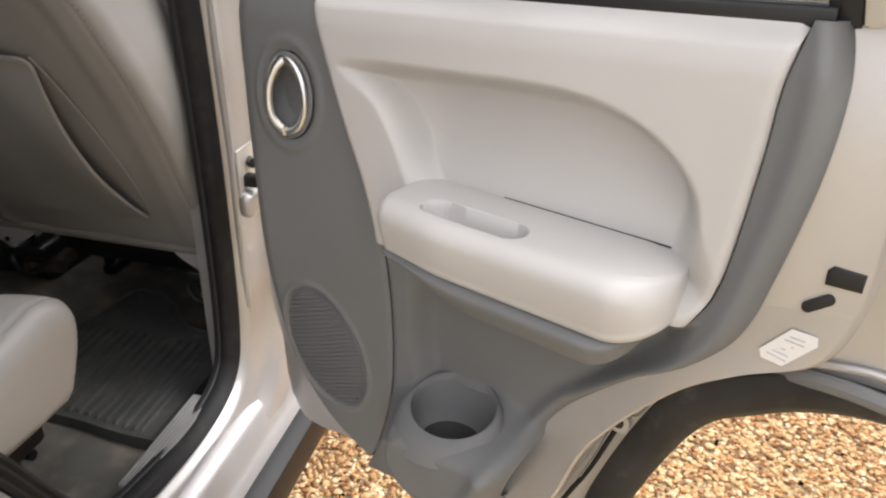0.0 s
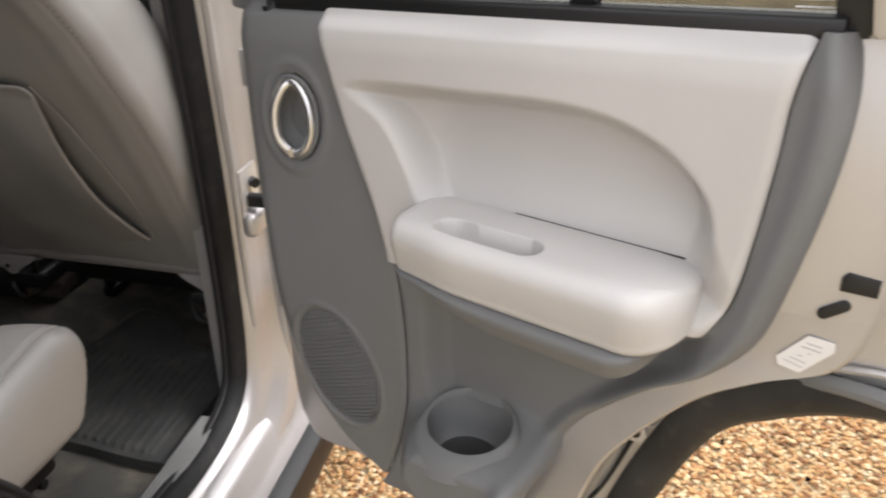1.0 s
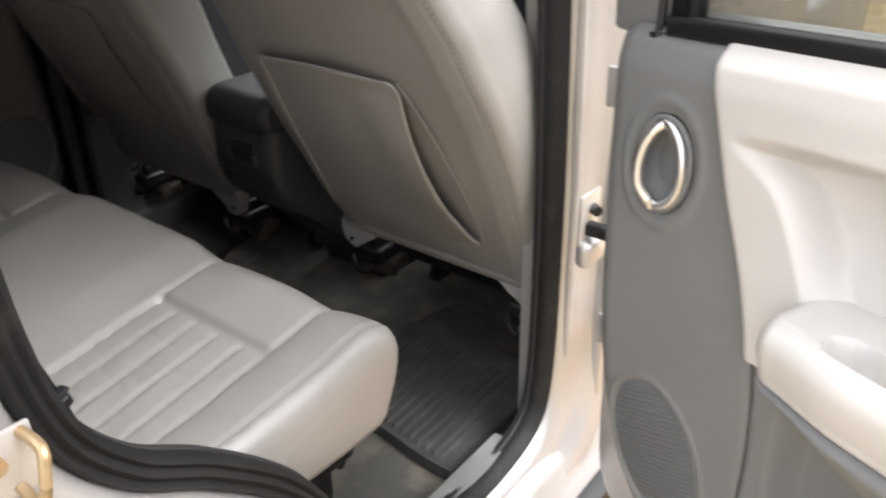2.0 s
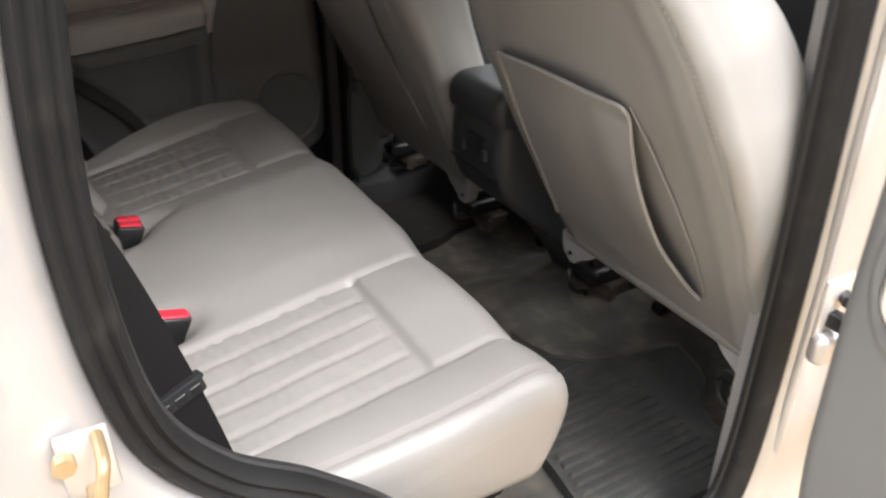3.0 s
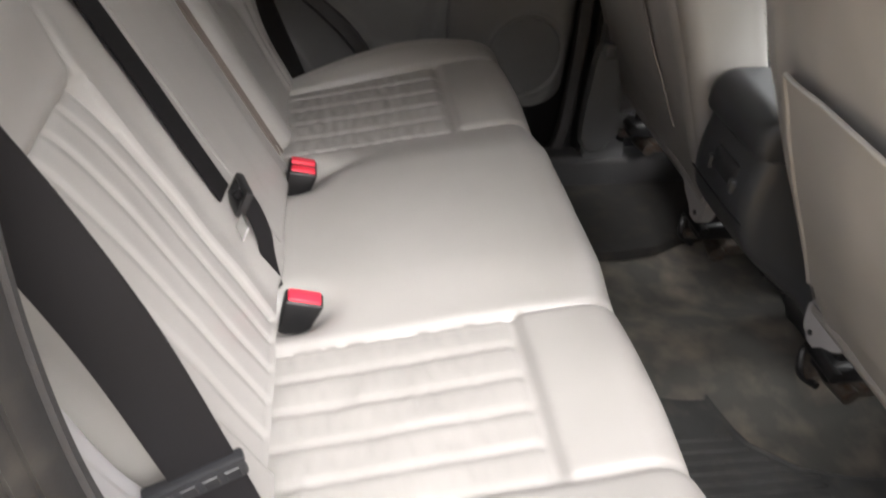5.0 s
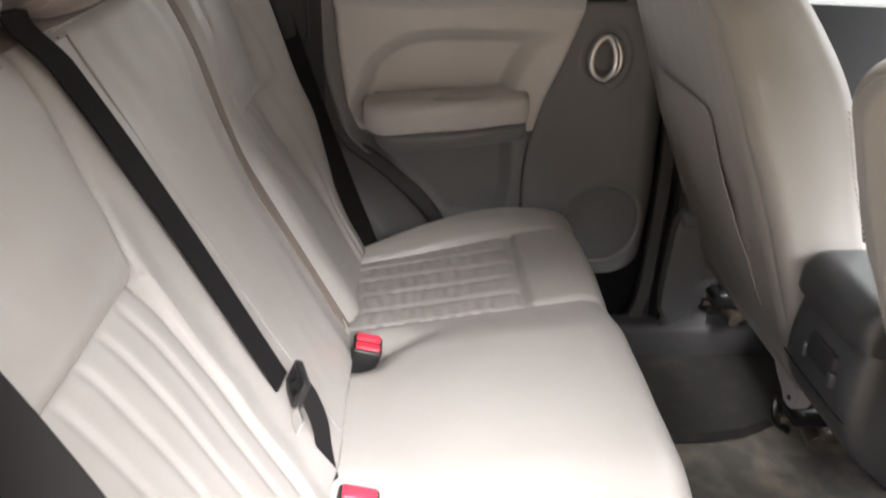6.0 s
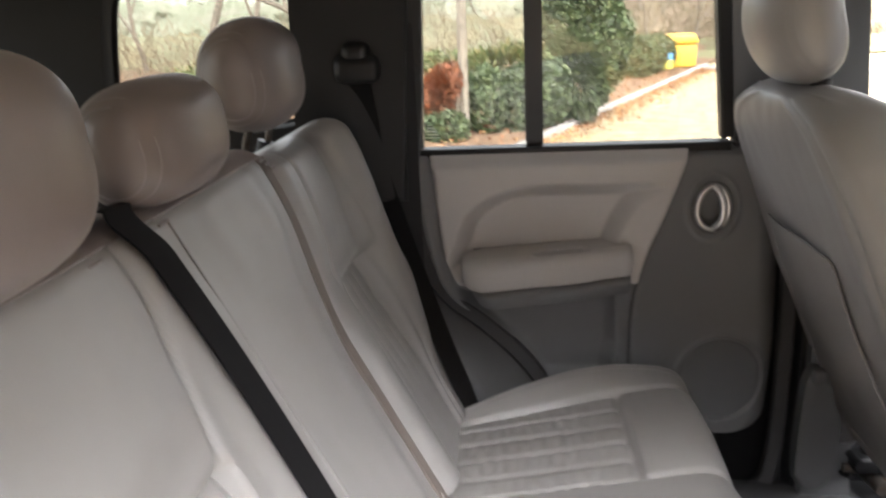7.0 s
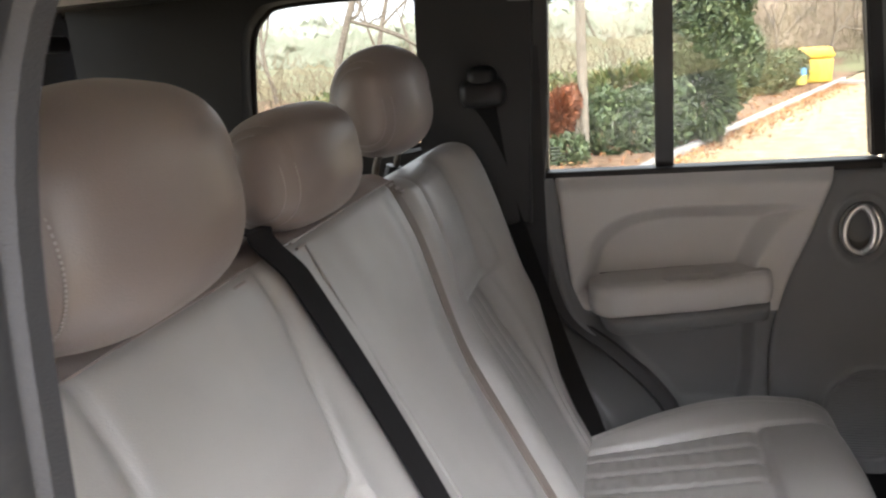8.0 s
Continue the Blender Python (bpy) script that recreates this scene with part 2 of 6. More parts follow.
def wobble(P, scale, amount, seed=0.0):
    """Slow uneven waviness of soft covers."""
    return np.array([amount * noise.noise(Vector((p[0] * scale + seed, p[1] * scale, p[2] * scale))) for p in P.reshape(-1, 3)]).reshape(P.shape[:-1])


# ================= ground =================
GRAVEL = material("gravel_sheet", (0.47, 0.36, 0.20), 0.9, vary=0.25, blotch=3, grain=90, bump=1.0, depth=0.012, cells=True, second=(0.58, 0.46, 0.28), second_at=0.5)
STONE = material("pebble", (0.50, 0.30, 0.12), 0.8, vary=0.2, blotch=60, grain=400, bump=0.2, island=0.45, second=(0.70, 0.54, 0.36), second_at=0.72, spec=0.2)
me = grid([[(x, y, 0) for y in (-900, -60, -12, 0, 12, 60, 900)] for x in (-900, -60, -12, 0, 12, 60, 900)])
ground = tagged(part("ground", me, GRAVEL), "tan pea gravel drive under and round the car", "ground", kind="structure")


def pebbles(x0, x1, y0, y1, n, r0, r1, seed):
    """Loose stones as flattened twelve-cornered lumps in one mesh."""
    rng = np.random.default_rng(seed)
    bm = bmesh.new()
    bmesh.ops.create_icosphere(bm, subdivisions=1, radius=1)
    base = np.array([v.co for v in bm.verts])
    tri = np.array([[v.index for v in f.verts] for f in bm.faces])
    bm.free()
    k = len(base)
    size = rng.uniform(r0, r1, (n, 1, 1)) * rng.uniform(0.7, 1.3, (n, 1, 3)) * np.array([1, 1, 0.65])
    ang = rng.uniform(0, 6.28, n)
    pts = base[None] * size * rng.uniform(0.85, 1.12, (n, k, 1))
    c, s = np.cos(ang)[:, None], np.sin(ang)[:, None]
    x, y = pts[..., 0] * c - pts[..., 1] * s, pts[..., 0] * s + pts[..., 1] * c
    pts = np.stack([x + rng.uniform(x0, x1, (n, 1)), y + rng.uniform(y0, y1, (n, 1)), pts[..., 2] + rng.uniform(0.0, 0.012, (n, 1))], -1)
    me = bpy.data.meshes.new("stones")
    me.from_pydata(pts.reshape(-1, 3).tolist(), [], (tri[None] + k * np.arange(n)[:, None, None]).reshape(-1, 3).tolist())
    return me


# each stone takes one of several golden, cream and brown tones
nt = STONE.node_tree
tone = nt.nodes.new("ShaderNodeValToRGB")
for pos, col in ((0.0, (0.27, 0.14, 0.07)), (0.2, (0.5, 0.27, 0.12)), (0.42, (0.64, 0.40, 0.19)), (0.66, (0.74, 0.55, 0.31)), (0.9, (0.8, 0.66, 0.44)), (1.0, (0.86, 0.79, 0.66))):
    el2 = tone.color_ramp.elements.new(pos)
    el2.color = (*col, 1)
tone.color_ramp.interpolation = "CONSTANT"
isl = nt.nodes.new("ShaderNodeNewGeometry")
nt.links.new(isl.outputs["Random Per Island"], tone.inputs[0])
nt.links.new(tone.outputs[0], nt.nodes["Principled BSDF"].inputs["Base Color"])
stones = pebbles(0.5, 2.75, 0.2, 2.0, 46000, 0.0045, 0.0095, 3)
stones.materials.append(STONE)
tagged(new("gravel_stones", stones), "loose golden, cream and brown gravel stones", "gravel", kind="stuff")

# ================= car body =================
car = thing("car_body", (0, 0, 0), "silver off-road car body seen through its open rear door", "car")

# outline of the rear door opening, in y and z, from the foot of the centre pillar over the roof and round the wheel arch
OPENING = [(0.316, 0.63), (0.322, 0.95), (0.308, 1.28), (0.285, 1.52), (0.22, 1.70), (0.0, 1.735), (-0.32, 1.735), (-0.515, 1.661), (-0.556, 1.47), (-0.572, 1.28),
           (-0.556, 1.11), (-0.50, 1.01), (-0.41, 0.935), (-0.31, 0.825), (-0.22, 0.655), (-0.13, 0.535), (-0.02, 0.500), (0.16, 0.490), (0.275, 0.525)]


def around(off_x, n=220, shift=0.0):
    """A strip swept round the door opening: rows of (offset outwards from the outline, x)."""
    c = spline([(-0.548, 1.705) if shift and p == (-0.515, 1.661) else p for p in OPENING], n, closed=True)
    if shift:      # the closed side, where the door's leading edge sits further back
        c = np.stack([np.where(c[:, 0] > 0, c[:, 0] * 0.76, c[:, 0] + shift), c[:, 1]], 1)
    t = np.roll(c, -1, 0) - np.roll(c, 1, 0)
    t /= np.linalg.norm(t, axis=1)[:, None]
    nrm = np.stack([t[:, 1], -t[:, 0]], 1)
    if ((nrm * (c - np.array([-0.1, 1.1]))).sum(1)).mean() < 0:
        nrm = -nrm
    return np.stack([np.stack([np.full(n, x), c[:, 0] + nrm[:, 0] * o, c[:, 1] + nrm[:, 1] * o], 1) for o, x in off_x], 1)


for sx in (1, -1):
    shift = 0.0 if sx > 0 else -0.012
    flip = np.array([sx, 1, 1])
    # rubber weather strip: a fat bulb with two ribs
    bulb = [(-0.024, 0.762), (-0.025, 0.776), (-0.018, 0.785), (-0.013, 0.781), (-0.006, 0.789), (0.000, 0.784), (0.006, 0.790), (0.012, 0.783), (0.013, 0.765), (0.0, 0.756)]
    part("weather_strip", grid(around([(o, x - (0.03 if sx < 0 else 0)) for o, x in bulb], shift=shift) * flip, close_u=True, close_v=True), RUBBER, car, "black ribbed rubber door seal", 50)
    # inner grey pillar and sill trim behind the seal
    trim = [(-0.020, 0.765), (-0.026, 0.758), (-0.024, 0.748), (-0.010, 0.742), (0.0, 0.74), (0.01, 0.755)]
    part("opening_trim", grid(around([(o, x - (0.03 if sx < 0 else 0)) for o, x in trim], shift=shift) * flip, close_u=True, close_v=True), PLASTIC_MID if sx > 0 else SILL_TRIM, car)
    # painted jamb outside the seal; the far one coloured dark as if in shade
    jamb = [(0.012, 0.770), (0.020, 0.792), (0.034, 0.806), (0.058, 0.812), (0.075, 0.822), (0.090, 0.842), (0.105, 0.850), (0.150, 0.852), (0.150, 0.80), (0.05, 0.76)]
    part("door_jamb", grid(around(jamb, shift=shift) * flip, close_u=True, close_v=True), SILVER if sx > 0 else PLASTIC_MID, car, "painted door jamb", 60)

# rocker below the right door: a rounded painted ledge and a black lower strip
rock = [(0.775, 0.46), (0.80, 0.462), (0.822, 0.456), (0.838, 0.440), (0.850, 0.415), (0.862, 0.395), (0.875, 0.385), (0.882, 0.365), (0.884, 0.29), (0.80, 0.24), (0.77, 0.30)]
part("rocker_panel", grid([[(x, y, z) for x, z in rock] for y in np.linspace(-0.22, 1.35, 30)], close_v=True, cap_u=True), SILVER, car, "silver painted rocker with road dirt")
strip = [(0.872, 0.380), (0.892, 0.377), (0.912, 0.362), (0.918, 0.32), (0.905, 0.26), (0.872, 0.25)]
part("sill_moulding", grid([[(x, y, z) for x, z in strip] for y in np.linspace(-0.25, 1.3, 12)], close_v=True, cap_u=True), BLACK, car, "black plastic lower sill moulding")
# grey scuff plate on the sill with raised ribs
bm = box(0.722, 0.770, -0.035, 0.226, 0.470, 0.516, 0.006)
scuff = part("scuff_plate", bm, SCUFF, car, "ribbed grey scuff plate")
for k in range(6):
    part("rib", box(0.727 + k * 0.007, 0.730 + k * 0.007, -0.025, 0.218, 0.515, 0.5172, 0.0008, 1), SCUFF, scuff)

# centre pillars, outer painted face and inner trim; far colours darkened to imitate shade
for sx in (1, -1):
    ax = lambda a, b, h, s=sx: (s * h, a - (0.0 if s > 0 else 0.08), b)
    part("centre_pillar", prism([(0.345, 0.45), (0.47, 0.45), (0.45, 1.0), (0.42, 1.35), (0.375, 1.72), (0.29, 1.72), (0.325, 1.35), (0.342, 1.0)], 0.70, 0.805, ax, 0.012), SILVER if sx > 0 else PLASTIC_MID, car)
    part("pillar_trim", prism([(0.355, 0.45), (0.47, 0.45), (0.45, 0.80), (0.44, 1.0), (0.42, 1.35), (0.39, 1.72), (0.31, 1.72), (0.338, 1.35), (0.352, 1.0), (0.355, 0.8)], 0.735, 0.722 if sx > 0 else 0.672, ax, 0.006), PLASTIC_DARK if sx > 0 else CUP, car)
    # roof rail and upper side structure
    part("roof_rail", box(*sorted((sx * 0.60, sx * 0.722)), -1.62, 0.80, 1.735 if sx > 0 else 1.770, 1.80, 0.03 if sx > 0 else 0.012, 4), PLASTIC_DEEP, car)
    part("windscreen_pillar", tube([(sx * 0.68, 0.76, 1.78), (sx * 0.71, 1.16, 1.52), (sx * 0.73, 1.58, 1.20)], 0.042, 12), PLASTIC_DEEP, car)

# rear quarter, inner trim with the window opening cut through (both sides)
QUARTER = [(-0.775, 1.435), (-0.765, 1.70), (-0.80, 1.735), (-1.08, 1.742), (-1.15, 1.72), (-1.185, 1.66), (-1.205, 1.50), (-1.20, 1.455), (-1.17, 1.435)]
for sx in (1, -1):
    win = spline(QUARTER, 90, closed=True)
    far = []
    for y, z in win:
        dy, dz = y + 0.975, z - 1.59
        k = min(((0.33 if sx > 0 else 0.42) if dy > 0 else 0.65) / abs(dy) if abs(dy) > 1e-6 else 99, (0.22 if dz > 0 else 0.62) / abs(dz) if abs(dz) > 1e-6 else 99)
        far.append((-0.975 + dy * k, 1.59 + dz * k))
    far = np.array(far)
    rows = [(far, 0.70), (win * 0.55 + far * 0.45, 0.69), (win + 0.03 * (win - [-0.975, 1.59]), 0.685), (win, 0.70), (win, 0.735)]
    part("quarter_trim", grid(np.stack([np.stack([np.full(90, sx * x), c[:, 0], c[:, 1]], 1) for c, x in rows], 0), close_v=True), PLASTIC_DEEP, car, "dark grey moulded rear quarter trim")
    part("quarter_glass", grid(np.stack([np.stack([np.full(90, sx * 0.730), c[:, 0], c[:, 1]], 1) for c in (win * 1.0, win * 0.5 + np.array([-0.975, 1.59]) * 0.5, win * 0.001 + np.array([-0.975, 1.59]) * 0.999)], 0), close_v=True), PRIVACY, car).visible_shadow = False
    part("quarter_seal", tube([(sx * 0.728, y, z) for y, z in win], 0.008, 8, closed=True), RUBBER, car)
    # rear pillar beside the door window
    ax = lambda a, b, h, s=sx: (s * h, a - (0.115 if s > 0 else 0.028), b)
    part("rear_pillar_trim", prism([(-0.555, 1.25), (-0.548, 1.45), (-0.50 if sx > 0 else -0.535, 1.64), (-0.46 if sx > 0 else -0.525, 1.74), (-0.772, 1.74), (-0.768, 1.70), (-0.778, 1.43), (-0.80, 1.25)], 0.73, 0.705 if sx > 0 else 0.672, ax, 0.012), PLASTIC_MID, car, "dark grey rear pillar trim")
    # wheel arch trim: a crowned panel between backrest and door
    A, B = np.meshgrid(np.linspace(0, 1, 40), np.linspace(0, 1, 40), indexing="ij")
    edge = spline([(-0.572, 1.14), (-0.556, 1.095), (-0.515, 1.02), (-0.43, 0.945), (-0.325, 0.84), (-0.235, 0.69), (-0.20, 0.60)], 40)
    back = np.stack([np.linspace(-0.625, -0.46, 40), np.linspace(1.10, 0.60, 40)], 1)
    Y = edge[:, 0][:, None] * (1 - B) + back[:, 0][:, None] * B
    Z = edge[:, 1][:, None] * (1 - B) + back[:, 1][:, None] * B
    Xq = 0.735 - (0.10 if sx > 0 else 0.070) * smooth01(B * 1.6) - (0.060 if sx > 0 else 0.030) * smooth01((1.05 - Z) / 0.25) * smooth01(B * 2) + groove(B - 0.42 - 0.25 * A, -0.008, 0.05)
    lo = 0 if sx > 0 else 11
    # one plastic in two colours: near as if lit, far as if shaded
    part("wheel_arch_trim", grid(np.stack([sx * Xq, Y, Z], -1)[lo:]), ARCH_TRIM if sx > 0 else CUP, car, "grey moulded wheel arch trim, coloured paler near and darker far for light")
    part("arch_lip", grid(np.stack([sx * (Xq + 0.03), Y - 0.004, Z - 0.004], -1)), PLASTIC_MID, car)

# outer painted skin behind the right opening, with its side thickness
ax = lambda a, b, h: (h, a, b)
part("quarter_panel", prism([(-0.69, 1.38), (-0.69, 1.30), (-0.67, 1.12), (-0.60, 0.93), (-0.51, 0.82), (-0.42, 0.72), (-0.34, 0.52), (-0.62, 0.50), (-0.75, 0.78), (-0.95, 0.92), (-1.65, 0.92), (-1.65, 1.38)], 0.80, 0.853, ax, 0.008), SILVER, car)
part("striker_plate", box(0.812, 0.818, -0.616, -0.576, 1.092, 1.156, 0.003), SILVER, car)
part("striker", join(tube(spline([(0.818, -0.585, 1.150), (0.850, -0.585, 1.150), (0.858, -0.590, 1.135), (0.858, -0.595, 1.115), (0.850, -0.598, 1.100), (0.818, -0.598, 1.100)], 24), 0.005),
     tube([(0.818, -0.612, 1.135), (0.828, -0.612, 1.135)], 0.009, 8)), GOLD_STEEL, car, "steel door striker loop")

# floor, tunnel, bulkheads, roof and tailgate
floor = []
for x in np.linspace(-0.72, 0.72, 97):
    hump = 0.045 * smooth01((0.20 - abs(x)) / 0.16)
    floor.append([(x, y, 0.445 + hump * (0.75 + 0.25 * smooth01(y / 0.6)) + 0.10 * smooth01((-0.12 - y) / 0.2) + 0.004 * noise.noise((x * 9, y * 9, 0))) for y in np.linspace(-0.55, 1.5, 80)])
part("floor_carpet", grid(floor), CARPET, car, "worn dark grey floor carpet", 80)
part("floor_pan", box(-0.80, 0.80, -1.65, 1.6, 0.38, 0.43, 0.01), BLACK, car)
part("cargo_floor", box(-0.70, 0.70, -1.62, -0.66, 0.70, 0.76, 0.01), CARPET, car)
part("dash_bulkhead", box(-0.74, 0.74, 1.30, 1.60, 0.43, 1.18, 0.05, 4), PLASTIC_DEEP, car)
part("roof_panel", box(-0.80, 0.80, -1.66, 0.80, 1.80, 1.85, 0.02), SILVER, car)
part("headlining", box(-0.66, 0.66, -1.62, 0.77, 1.775, 1.797, 0.008), HEADLINER, car)
ax = lambda a, b, h: (a, h, b)
tail = spline([(-0.715, 1.40), (-0.712, 1.70), (-0.675, 1.775), (0.0, 1.780), (0.675, 1.775), (0.712, 1.70), (0.715, 1.40), (0.0, 1.385)], 80, closed=True)
far = []
for x, z in tail:
    dx, dz = x, z - 1.56
    k = min(0.74 / abs(dx) if abs(dx) > 1e-6 else 99, (0.23 if dz > 0 else 0.90) / abs(dz) if abs(dz) > 1e-6 else 99)
    far.append((dx * k, 1.56 + dz * k))
far = np.array(far)
part("tailgate", grid(np.stack([np.stack([c[:, 0], np.full(80, y), c[:, 1]], 1) for c, y in ((far, -1.60), (tail * 0.96 + far * 0.04, -1.585), (tail, -1.60), (tail, -1.65), (far, -1.66))], 0), close_v=True), PLASTIC_DEEP, car)
part("tailgate_glass", grid(np.stack([np.stack([c[:, 0], np.full(80, -1.63), c[:, 1]], 1) for c in (tail, tail * 0.5 + np.array([0, 0.78]), tail * 0.001 + np.array([0, 1.558]))], 0), close_v=True), PRIVACY, car).visible_shadow = False
for k in range(5):
    part("heater_wire", tube([(-0.58, -1.627, 1.45 + 0.05 * k), (0.58, -1.627, 1.45 + 0.05 * k)], 0.0009, 5), BLACK, car)
part("wiper_motor", box(-0.62, -0.50, -1.60, -1.56, 1.68, 1.715, 0.01), BLACK, car)

part("windscreen", grid([[(x, 0.78 + 0.80 * f, 1.79 - 0.59 * f - 0.01 * math.sin(f * math.pi)) for f in np.linspace(0, 1, 6)] for x in (-0.68, 0.0, 0.68)]), CLEAR_GLASS, car).visible_shadow = False
part("bonnet", box(-0.78, 0.78, 1.60, 2.75, 0.45, 1.12, 0.09, 4), SILVER, car, "silver bonnet")

part("far_door_backing", box(-0.800, -0.785, -0.60, 0.32, 0.40, 1.335, 0.002), BLACK, car)
part("far_sill_trim", box(-0.74, -0.662, -0.20, 1.2, 0.43, 0.55, 0.022, 4), SILL_TRIM, car)

# front doors, closed: inner panel with window opening above
for sx in (1, -1):
    ax = lambda a, b, h, s=sx: (s * h, a, b)
    # far panel coloured charcoal to stand for the light falling off there
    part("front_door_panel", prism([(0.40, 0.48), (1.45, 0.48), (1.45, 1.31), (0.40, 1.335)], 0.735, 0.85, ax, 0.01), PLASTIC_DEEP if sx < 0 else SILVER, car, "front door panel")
    part("front_door_glass", prism([(0.40, 1.335), (1.42, 1.31), (1.10, 1.72), (0.40, 1.73)], 0.772, 0.776, ax), CLEAR_GLASS, car).visible_shadow = False


# ================= rear doors =================
SEAM = [(1.352, 0.048), (1.32, 0.056), (1.21, 0.094), (1.12, 0.131), (1.035, 0.154), (0.94, 0.165), (0.82, 0.158), (0.712, 0.127), (0.655, 0.10)]
FRONT_OPEN = [(1.352, -0.125), (1.20, -0.118), (1.07, -0.108), (0.95, -0.095), (0.86, -0.078), (0.78, -0.05), (0.72, -0.005), (0.68, 0.055), (0.655, 0.10)]
UPPER = [(1.352, 0.605), (1.297, 0.592), (1.224, 0.586), (1.107, 0.571), (1.06, 0.553), (1.035, 0.530), (1.02, 0.49)]
FRONT_SHUT = [(1.352, -0.150), (1.20, -0.152), (1.07, -0.156), (0.95, -0.163), (0.86, -0.168), (0.76, -0.168), (0.70, -0.166), (0.668, -0.150), (0.655, -0.115)]
REAR = [(1.352, 0.634), (1.294, 0.642), (1.208, 0.635), (1.102, 0.613), (1.04, 0.594), (1.0, 0.562), (0.96, 0.502), (0.885, 0.422), (0.80, 0.372), (0.72, 0.342), (0.655, 0.325)]
HOLLOW = [(0.098, 1.264), (0.25, 1.268), (0.386, 1.266), (0.465, 1.246), (0.519, 1.206), (0.541, 1.155), (0.545, 1.06), (0.215, 1.06), (0.208, 1.11), (0.188, 1.17), (0.152, 1.226)]
SHELL = [(-0.10, 1.33), (-0.085, 0.90), (-0.04, 0.78), (0.05, 0.70), (0.20, 0.668), (0.345, 0.655), (0.40, 0.72), (0.445, 0.83), (0.53, 0.935), (0.60, 0.985), (0.668, 1.02), (0.694, 1.07), (0.703, 1.14), (0.700, 1.25), (0.672, 1.33)]
SKIN = [(-0.15, 1.325), (-0.15, 0.68), (0.0, 0.60), (0.30, 0.585), (0.415, 0.585), (0.440, 0.70), (0.515, 0.875), (0.585, 0.930), (0.660, 0.962), (0.735, 0.968), (0.80, 0.955), (0.80, 1.10), (0.775, 1.325)]


def across(table, z):
    """The distance along the door at a height, from a short table from top to bottom."""
    t = spline(table, 120)
    return np.interp(z, t[::-1, 0], t[::-1, 1])


def rear_door(name, place, to, label, spk, FRONT, swept):
    """A rear passenger door in its own axes; to maps (along, inwards, height) to a place."""
    door = thing(name, None, label, "car door", "rear doors", m=place)

    ztop = 1.352 if swept else 1.336      # height of the trim under the window

    def surf(A, W, Zz):
        return np.stack(to(A, W, Zz), -1)

    def base(A, Zz):
        # upright profile of the trim: fuller at the waist, falling away below and at the leading edge
        return -0.030 * smooth01((1.02 - Zz) / 0.40) + 0.012 * smooth01((1.36 - Zz) / 0.06) - 0.012

    def panel(left, right, z0, z1, nu, nv, fw, back=0.03):
        zz = np.linspace(z1, z0, nv)
        U = left(zz)[:, None] + (right(zz) - left(zz))[:, None] * np.linspace(0, 1, nu)[None]
        Zm = np.repeat(zz[:, None], nu, 1)
        W = fw(U, Zm)
        P = surf(U, W, Zm)
        rim = surf(U, W - back, Zm)
        P = np.concatenate([rim[:1], P, rim[-1:]], 0)
        lf = np.concatenate([rim[:1, :1], rim[:, :1], rim[-1:, :1]], 0)
        rt = np.concatenate([rim[:1, -1:], rim[:, -1:], rim[-1:, -1:]], 0)
        return grid(np.concatenate([lf, P, rt], 1))

    seam = lambda z: across(SEAM, z)
    cu, cz, ru, rz, tilt = spk
    ct, st = math.cos(radians(tilt)), math.sin(radians(tilt))

    def in_spk(A, Zz):
        a, b = (A - cu) * ct + (Zz - cz) * st, -(A - cu) * st + (Zz - cz) * ct
        return np.hypot(a / ru, b / rz)

    def front_w(A, Zz):
        w = base(A, Zz) - 0.05 * np.maximum(0, 1 - (A - across(FRONT, Zz)) / 0.055) ** 2 - 0.004 * np.maximum(0, 1 - (seam(Zz) - A) / 0.012) ** 2
        w = w - 0.012 * smooth01((ztop - np.abs(Zz - ztop) - (ztop - 0.017)) / 0.017)
        r = np.hypot(A / 0.043, (Zz - 1.211) / 0.056)
        w = w - 0.020 * smooth01((1.02 - r) / 0.12) + 0.003 * np.exp(-((r - 1.25) / 0.12) ** 2)
        q = in_spk(A, Zz)
        return w - 0.006 * smooth01((1.04 - q) / 0.05) + 0.003 * np.exp(-((q - 1.10) / 0.05) ** 2)

    part("front_trim", panel(lambda z: across(FRONT, z), lambda z: seam(z) - 0.0015, 0.657, ztop, 90, 240, front_w), PLASTIC_DARK, door, "grey grained plastic", 60)

    def upper_w(A, Zz):
        d = inside(spline(HOLLOW, 70, closed=True), A, Zz)
        w = base(A, Zz) + 0.016 - ((0.056 - 0.022 * smooth01((1.20 - Zz) / 0.07)) * smooth01((d + 0.006) / (0.028 + 0.03 * smooth01((1.17 - Zz) / 0.08))) if swept else 0.048 * smooth01((d + 0.008) / 0.042)) * smooth01((A - 0.06) / 0.17)
        w = w - 0.004 * np.maximum(0, 1 - (A - seam(Zz)) / 0.01) ** 2 - 0.006 * np.maximum(0, 1 - (across(UPPER, Zz) - A) / 0.012) ** 2
        return w - 0.018 * smooth01((Zz - ztop + 0.027) / 0.027)

    part("upper_trim", panel(lambda z: seam(z) + 0.0015, lambda z: across(UPPER, z) - 0.001, 1.0475, ztop, 180, 130, upper_w), PLASTIC_LIGHT, door, "pale grey padded panel", 60)

    def lower_w(A, Zz):
        rear = across(REAR, Zz)
        w = base(A, Zz) + 0.012 * np.exp(-((rear - A - 0.022) / 0.014) ** 2) - 0.028 * np.maximum(0, 1 - (rear - A) / 0.016) ** 2
        w = w - 0.004 * np.maximum(0, 1 - (A - seam(Zz)) / 0.01) ** 2 * (Zz < 1.046)
